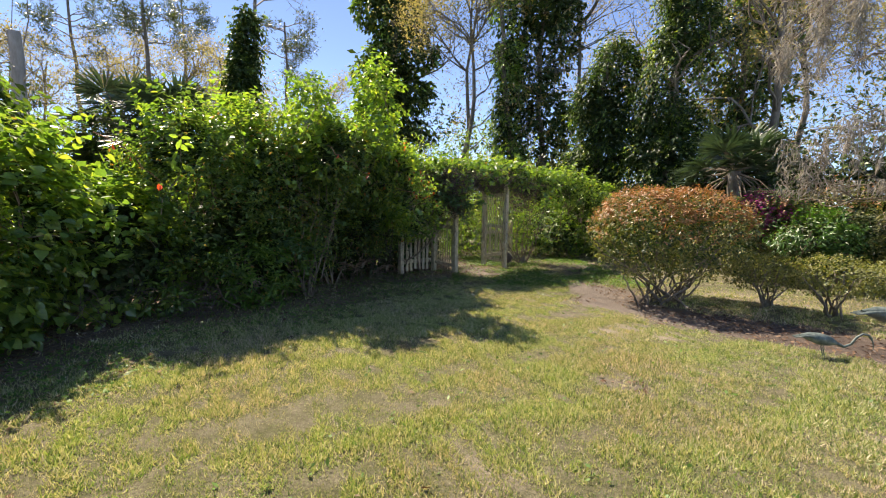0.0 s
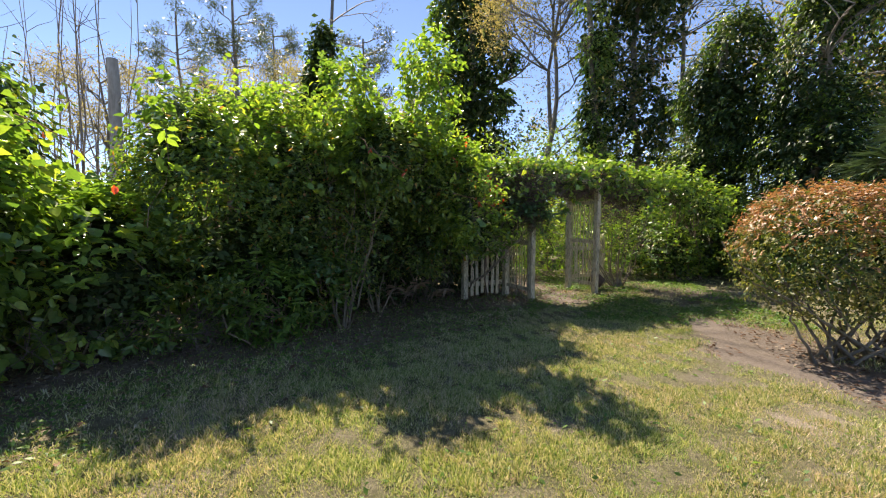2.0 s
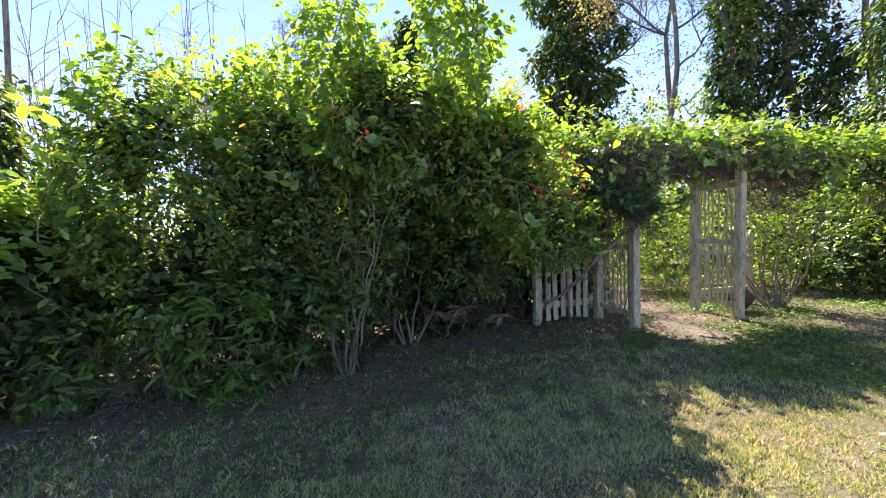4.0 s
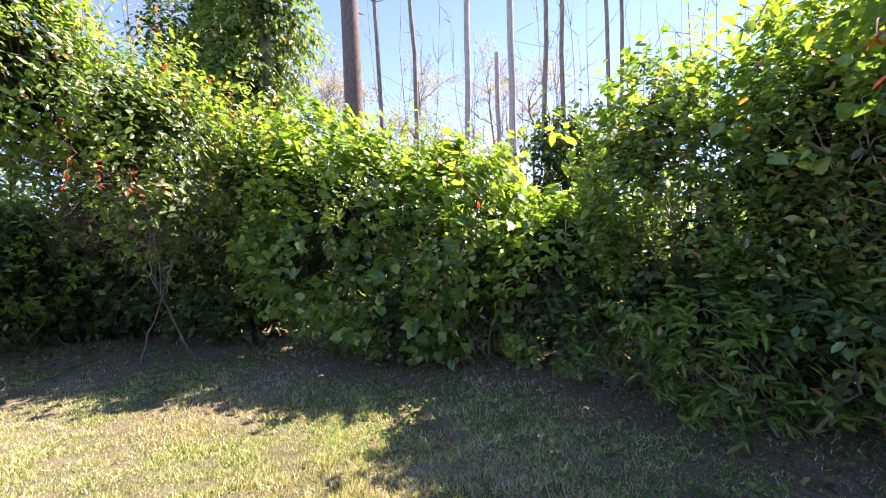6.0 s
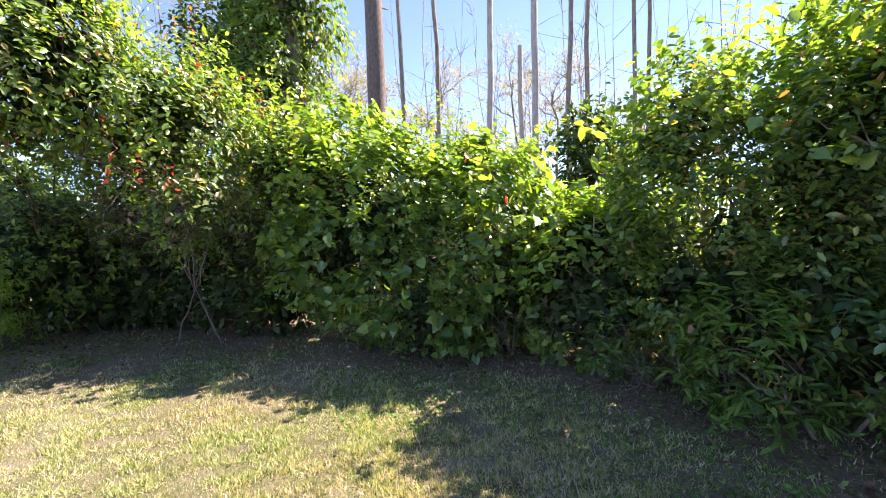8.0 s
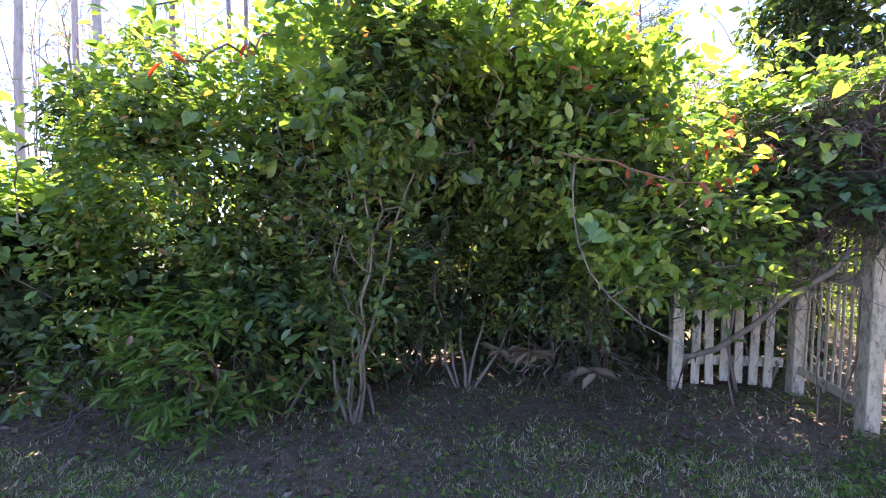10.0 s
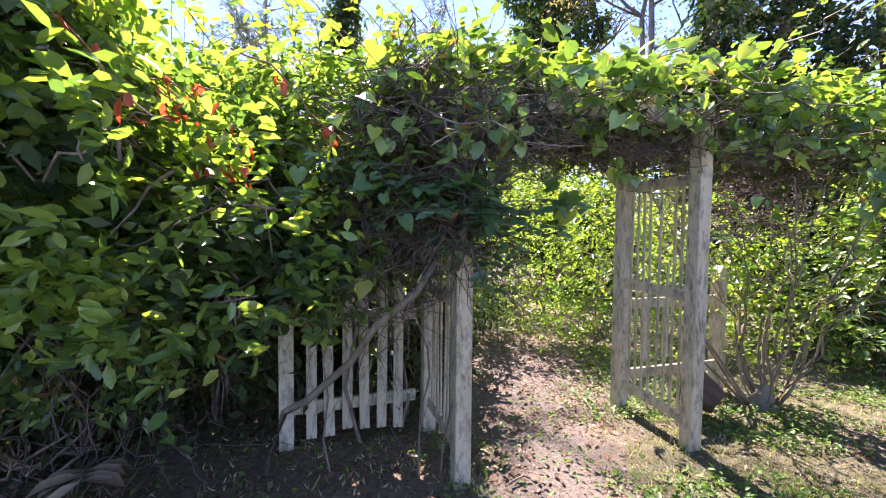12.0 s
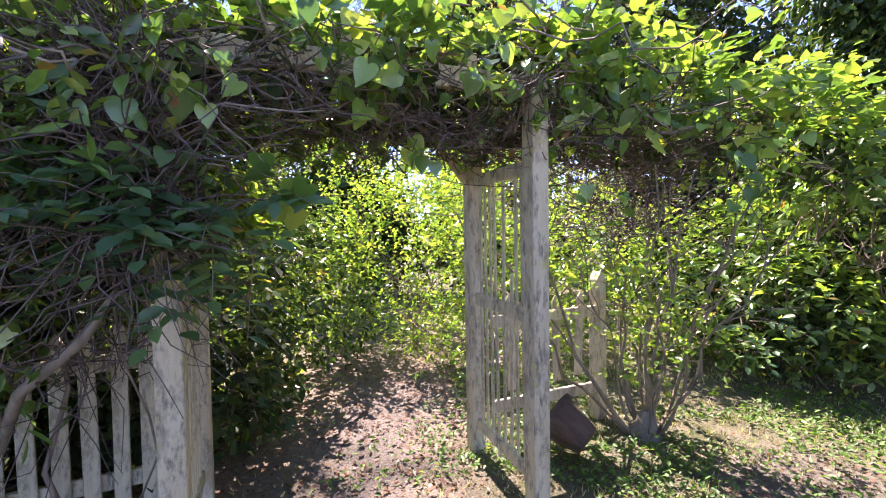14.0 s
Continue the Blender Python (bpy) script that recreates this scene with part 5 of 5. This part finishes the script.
# ---- bird statues ----
def verdigris():
    mat, nt, bsdf = nodes("verdigris_metal")
    n = noise_tex(nt, 22, 6, 0.7)
    nt.links.new(ramp(nt, n, ((0.3, (0.06, 0.085, 0.08)), (0.55, (0.15, 0.19, 0.175)), (0.75, (0.28, 0.32, 0.29)))), bsdf.inputs["Base Color"])
    bsdf.inputs["Roughness"].default_value, bsdf.inputs["Metallic"].default_value = 0.6, 0.35
    bump(nt, bsdf, n, 0.5, 0.01)
    return mat


M_VERD = verdigris()


def wading_bird(at, turn, reach, scale, label):
    """A long-legged garden bird in sheet metal, one plain mesh: body with layered tail, curved neck, bill and legs."""
    def q(x, z, y=0.0):
        ca, sa = math.cos(turn), math.sin(turn)
        return (at[0] + (x * ca - y * sa) * k0, at[1] + (x * sa + y * ca) * k0, z * k0)
    k0, b = scale, 0.3
    lines = [([q(-0.34, b + 0.06), q(-0.2, b + 0.05), q(-0.05, b + 0.02), q(0.1, b), q(0.2, b - 0.03)], (0.015, 0.075, 0.105, 0.085, 0.03))]
    if reach:
        neck = [q(0.17, b - 0.02), q(0.3, b - 0.08), q(0.4, b - 0.02), q(0.46, b + 0.1), q(0.54, b + 0.17), q(0.62, b + 0.16), q(0.66, b + 0.1)]
        bill = [q(0.66, b + 0.11), q(0.69, b + 0.02), q(0.7, b - 0.08)]
    else:
        neck = [q(0.17, b), q(0.27, b + 0.1), q(0.26, b + 0.25), q(0.2, b + 0.38), q(0.24, b + 0.47), q(0.3, b + 0.47)]
        bill = [q(0.3, b + 0.475), q(0.4, b + 0.45), q(0.48, b + 0.43)]
    lines.append((neck, (0.032, 0.02, 0.017, 0.022)))
    lines.append((bill, (0.014, 0.004)))
    for y in (-0.035, 0.035):
        lines.append(([q(0.02, b - 0.03, y), q(0.0, 0.18, y), q(0.04, 0.0, y)], (0.012, 0.008, 0.008)))
        for k in (-0.5, 0.0, 0.5):
            lines.append(([q(0.04, 0.006, y), q(0.11, 0.004, y + k * 0.09)], (0.006, 0.003)))
    for k in range(5):
        lines.append(([q(-0.08, b + 0.07, (k - 2) * 0.03), q(-0.25, b + 0.06, (k - 2) * 0.035), q(-0.42, b + 0.02, (k - 2) * 0.03)], (0.02, 0.018, 0.004)))
    ob = tubes("bird_statue", [(l, [r * k0 for r in rr]) for l, rr in lines], M_VERD, None, 10)
    tagged(ob, label, "garden statue")


wading_bird((3.46, 3.8), radians(-20), True, 0.52, "verdigris metal wading bird statue bending its neck")
wading_bird((4.62, 4.28), radians(-15), False, 0.85, "verdigris metal wading bird statue standing upright")


# ---- small things by the hedge and the gate ----
def clay_pot(at, tilt, turn):
    """A tipped old pot with a thick rim, open and hollow."""
    mat = bark_material("mossy_terracotta", (0.04, 0.027, 0.021), (0.14, 0.09, 0.062), 14)
    prof = ((0.0, 0.0), (0.11, 0.0), (0.14, 0.12), (0.165, 0.24), (0.185, 0.25), (0.185, 0.285), (0.155, 0.285), (0.135, 0.14), (0.1, 0.03), (0.0, 0.03))
    bm = bmesh.new()
    k = 28
    rings = [[bm.verts.new((r * math.cos(a * 2 * math.pi / k), r * math.sin(a * 2 * math.pi / k), z)) for a in range(k)] for r, z in prof[1:-1]]
    for lo, hi in zip(rings[:-1], rings[1:]):
        for a in range(k):
            bm.faces.new((lo[a], lo[(a + 1) % k], hi[(a + 1) % k], hi[a]))
    bm.faces.new(rings[0][::-1])
    bm.faces.new(rings[-1])
    me = bpy.data.meshes.new("plant_pot")
    bm.to_mesh(me)
    bm.free()
    me.materials.append(mat)
    ob = new("plant_pot", me)
    ob.matrix_world = Matrix.Translation(at) @ Euler((0, radians(tilt), radians(turn))).to_matrix().to_4x4() @ Matrix.Scale(0.82, 4)
    tagged(ob, "old brown clay pot tipped over behind the arbour post", "pot")


clay_pot((1.6, 10.03, 0.12), -62, -20)
stump_rng = np.random.default_rng(3)
stump = thing("stump", "weathered grey stump at the foot of the twiggy shrub", "stump", (1.97, 10.47, 0))
tubes("wood", [(wander(stump_rng, (1.97, 10.46, -0.05), (1.96, 10.5, 0.15), 6, 0.01), (0.11, 0.075, 0.05))], M_BARK, stump, 14)


def dead_frond(at, way, length, leaflets, seed, label):
    """A dry compound leaf: a stalk with paired broad leaflets."""
    rng = np.random.default_rng(seed)
    ob = thing("dry_frond", label, "dead leaf", at, "dry fronds")
    way = np.array(way, float) / np.linalg.norm(way)
    line = np.array(at) + way * np.linspace(0, length, 8)[:, None] + np.array((0, 0, 1)) * (0.12 * np.sin(np.linspace(0, 2.4, 8)))[:, None]
    tubes("stalk", [(line, (0.007, 0.003))], M_STEM, ob, 5)
    side = np.cross(way, (0, 0, 1.0))
    for i in range(leaflets):
        f = 0.2 + 0.75 * i / leaflets
        s = np.array([np.interp(f, np.linspace(0, 1, 8), line[:, k]) for k in range(3)])
        for sg in (-1, 1):
            tip = side * sg + way * 0.55 + np.array((0, 0, -0.3)) + rng.normal(size=3) * 0.08
            one = leaf_mesh("leaflet", s[None], np.array((0, 0, 1.0))[None] + rng.normal(size=(1, 3)) * 0.2, tip[None], np.array([0.17 * rng.uniform(0.8, 1.1)]), (OVAL[0] * np.array((1, 0.75, 1.5)), OVAL[1]), M_FROND)
            child("leaflet", one, ob)


dead_frond((-1.3, 7.7, 0.1), (0.75, -0.5, 0.2), 0.5, 7, 1, "dry grey-brown compound leaf lying on the weeds")
dead_frond((-1.5, 7.45, 0.22), (0.6, -0.7, 0.25), 0.42, 5, 2, "dry brown compound leaf hanging low")
dead_frond((-1.75, 7.6, 0.15), (0.3, -0.9, 0.2), 0.4, 5, 3, "dry brown compound leaf under the hedge")

limb_rng = np.random.default_rng(14)
limb = thing("gnarled_vine_stem", "old gnarled vine stem looping over the picket fence", "vine", (-0.2, 8.3, 0))
tubes("stem", [(np.array(((-0.75, 8.2, -0.02), (-0.7, 8.3, 0.3), (-0.5, 8.26, 0.42), (-0.3, 8.36, 0.62), (-0.12, 8.33, 0.84), (0.06, 8.4, 1.0), (0.14, 8.46, 1.15), (0.24, 8.5, 1.12), (0.3, 8.54, 1.3), (0.26, 8.56, 1.7))), (0.021, 0.018, 0.012))], M_STEM, limb, 8)
for k in range(3):
    a = np.array((limb_rng.uniform(-0.9, 0.2), 0, 0.0))
    a[1] = 8.36 + (a[0] + 0.3) * 0.55
    tubes("side_stem", [(wander(limb_rng, a, a + np.array((limb_rng.normal() * 0.12, 0.05, limb_rng.uniform(0.8, 1.6))), 9, 0.035), (0.006, 0.004))], M_DRYVINE, limb, 6)

branch_rng = np.random.default_rng(12)
hang = thing("hanging_twig", "long thin bare curved twig hanging from the shrub", "twig", (-0.43, 6.34, 1.5))
main = np.array(((-0.5, 6.42, 1.52), (-0.47, 6.36, 1.42), (-0.45, 6.34, 1.31), (-0.42, 6.33, 1.2), (-0.36, 6.31, 1.1), (-0.26, 6.28, 1.02), (-0.13, 6.23, 0.96), (0.02, 6.18, 0.93)))
tubes("stem", [(main, (0.003, 0.0028, 0.002))], M_STEM, hang, 6)
for k in (2, 3, 4, 5, 6):
    tubes("side_twig", [(wander(branch_rng, main[k], main[k] + branch_rng.normal(size=3) * np.array((0.07, 0.05, 0.06)), 5, 0.01), (0.0018, 0.001))], M_STEM, hang, 5)
for k in range(4):
    single_leaf(hang, (-0.4 + 0.03 * k, 6.33, 1.3 - 0.02 * k), (0.3, -0.8, 0.4), (0.5 - 0.4 * k, 0, -0.6), 0.06)


def red_shoot(start, end, count, seed, label):
    """A thin vine shoot with small crimson and yellowish young leaves."""
    rng = np.random.default_rng(seed)
    ob = thing("red_tipped_shoot", label, "vine", start, "red-tipped shoots")
    line = wander(rng, start, end, 9, 0.025)
    tubes("stem", [(line, (0.005, 0.0025))], M_RUSSET, ob, 5)
    p = line[rng.integers(2, 9, count)] + rng.normal(size=(count, 3)) * 0.02
    tip = np.column_stack((rng.normal(size=(count, 2)) * 0.4, -np.ones(count)))
    for i in range(count):
        child("leaf", leaf_mesh("leaf", p[i:i + 1], rng.normal(size=(1, 3)) + np.array((0.3, -0.8, 0)), tip[i:i + 1], np.array([rng.uniform(0.045, 0.075)]), OVAL, M_RED if i % 3 else M_YOUNG), ob)


red_shoot((-0.75, 6.7, 1.62), (-0.1, 6.68, 1.4), 7, 1, "arching shoot with small crimson young leaves")
red_shoot((-0.6, 7.2, 2.0), (-0.1, 7.3, 1.6), 9, 2, "arching shoot with crimson and yellow leaves")
red_shoot((-0.9, 7.6, 2.1), (-0.3, 7.6, 1.7), 9, 3, "arching shoot with crimson and yellow leaves")
red_shoot((-1.5, 5.6, 2.1), (-0.9, 5.1, 1.7), 6, 4, "overhanging shoot with orange-red leaves")
red_shoot((-2.9, 3.6, 1.9), (-2.6, 4.0, 1.5), 6, 5, "shoot with orange-red leaves on the vine mound")
red_shoot((-3.3, -0.6, 2.4), (-2.9, -0.4, 2.0), 7, 6, "shoot with orange-red leaves below the overhang")
red_shoot((-3.2, 0.4, 2.2), (-2.9, 0.6, 1.8), 6, 7, "shoot with orange-red leaves below the overhang")

red_shoot((-0.85, 7.55, 2.05), (-0.35, 7.75, 1.6), 16, 8, "arching shoot with many orange and crimson leaves")
red_shoot((-0.75, 7.4, 1.95), (-0.2, 7.5, 1.75), 14, 9, "arching shoot with many orange and crimson leaves")
red_shoot((-0.6, 7.9, 2.1), (-0.15, 8.1, 1.7), 14, 10, "arching shoot with orange and yellow leaves")

yellow = thing("yellow_leaf_shoot", "upright shoot with large backlit yellow-green leaves", "vine", (-2.9, 4.7, 1.3))
yr = np.random.default_rng(8)
yl = wander(yr, (-3.1, 4.75, 1.1), (-2.75, 4.55, 2.0), 8, 0.03)
tubes("stem", [(yl, (0.006, 0.003))], M_STEM, yellow, 6)
for i in range(15):
    at = yl[yr.integers(3, 8)] + yr.normal(size=3) * np.array((0.08, 0.08, 0.06))
    child("leaf", leaf_mesh("leaf", at[None], np.array((-0.5, 0.6, 0.5))[None] + yr.normal(size=(1, 3)) * 0.25, np.array((0.2, 0.1, -0.5))[None] + yr.normal(size=(1, 3)) * 0.5, np.array([yr.uniform(0.085, 0.14)]), OVAL, M_YOUNG), yellow)

pale = thing("pale_runner", "pale green tendril lying across the vine leaves", "vine", (-3.4, 3.5, 1.0))
pr = np.random.default_rng(9)
tubes("stem", [(wander(pr, (-3.62, 3.2, 1.05), (-3.3, 3.95, 1.05), 9, 0.02), (0.006, 0.003))], M_STEM, pale, 6)
for i in range(9):
    single_leaf(pale, (-3.45 + 0.03 * i + pr.normal() * 0.03, 3.5 + 0.05 * i, 1.05 + pr.normal() * 0.03), (0.8, -0.2, 0.5), pr.normal(size=3), 0.06)


def shoots(seed, count, spots, label):
    """Long young shoots that break the hedge's outline."""
    rng = np.random.default_rng(seed)
    ob = thing("vine_shoots", label, "vine", (*spots[0][:2], 0))
    lines, ps, ts = [], [], []
    for i in range(count):
        s = np.array(spots[rng.integers(0, len(spots))]) + rng.normal(size=3) * np.array((0.3, 0.3, 0.12))
        w = np.append(rng.normal(size=2) * 0.25, rng.uniform(0.2, 0.6))
        line = wander(rng, s, s + w, 8, 0.03)
        lines.append((line, (0.004, 0.002)))
        for j in range(14):
            ps.append(line[rng.integers(1, 8)] + rng.normal(size=3) * 0.02)
            ts.append(rng.normal(size=3) + np.array((0, 0, -0.3)))
    tubes("stem_spray", lines, M_STEM, ob, 4, kind="stuff")
    ps, ts = np.array(ps), np.array(ts)
    child("leaves", leaf_mesh("leaves", ps, rng.normal(size=ps.shape) * 0.6 + np.array((0, 0, 0.6)), ts, 0.085 * rng.uniform(0.5, 1.2, len(ps)), OVAL, M_YOUNG), ob, "", "stuff")


shoots(31, 60, [(-4.3, 3.4, 2.0), (-4.5, 2.4, 2.1), (-3.2, 5.6, 2.1), (-2.8, 6.3, 2.45), (-2.2, 7.0, 2.5), (-1.5, 7.2, 2.4)], "long young green shoots above the hedge")
shoots(32, 60, [(-4.9, 1.0, 2.8), (-4.2, 0.3, 3.1), (-3.7, -0.5, 3.4), (-3.2, -1.2, 3.3), (-1.2, 8.7, 2.3), (-0.5, 8.8, 2.2)], "long young green shoots on the sunlit shrub tops")
shoots(33, 6, [(0.3, 8.9, 2.1), (1.0, 9.6, 2.15), (1.7, 10.0, 2.25), (2.4, 10.6, 2.2)], "young shoots standing up from the arbour roof")
twig_rng = np.random.default_rng(40)
for i in range(14):
    a = np.array((twig_rng.uniform(-1.6, 2.4), twig_rng.uniform(7.6, 10.6), 0.015))
    fallen = thing("fallen_twig", "dry fallen twig on the ground", "twig", tuple(a), "fallen twigs")
    tubes("wood", [(wander(twig_rng, a, a + np.append(twig_rng.normal(size=2) * 0.25, 0.01), 6, 0.02), (0.007, 0.003))], M_DRYVINE, fallen, 5)


far_woods("far_woods", "distant green and tawny wood round the garden", 40, 14000, 200)
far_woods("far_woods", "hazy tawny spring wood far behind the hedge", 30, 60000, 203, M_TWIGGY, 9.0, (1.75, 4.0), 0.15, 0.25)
far_woods("far_woods", "tawny spring wood behind the tall vine trees", 23, 62000, 206, M_TAN, 13.0, (0.3, 1.75), 0.14, -0.05)
far_woods("far_woods", "dark evergreen understorey behind the tall vine trees", 22, 14000, 207, M_DARK, 6.0, (0.5, 1.75), 0.3, -0.5)
far_woods("far_woods", "dim green undergrowth of the far wood", 26, 14000, 204, M_DARK, 4.2, (0.2, 4.2), 0.34)


def twig_wood(count, seed):
    """Thin grey saplings of the far wood, as one band."""
    rng = np.random.default_rng(seed)
    lines = []
    for i in range(count):
        a = rng.uniform(2.45, 4.0)
        r = rng.uniform(20, 30)
        s = np.array((math.cos(a) * r, math.sin(a) * r + 5, 0.0))
        top = s + np.append(rng.normal(size=2) * 0.8, rng.uniform(8, 15))
        line = wander(rng, s, top, 7, 0.12)
        lines.append((line, (0.05, 0.012)))
        for k in range(7):
            f = line[rng.integers(2, 7)]
            lines.append((wander(rng, f, f + np.append(rng.normal(size=2) * 0.9, rng.uniform(0.4, 1.6)), 4, 0.08), (0.018, 0.006)))
    ob = tubes("far_saplings", lines, M_BARK, None, 3)
    tagged(ob, "thin grey leafless saplings of the far wood", "saplings", kind="stuff")


twig_wood(130, 205)
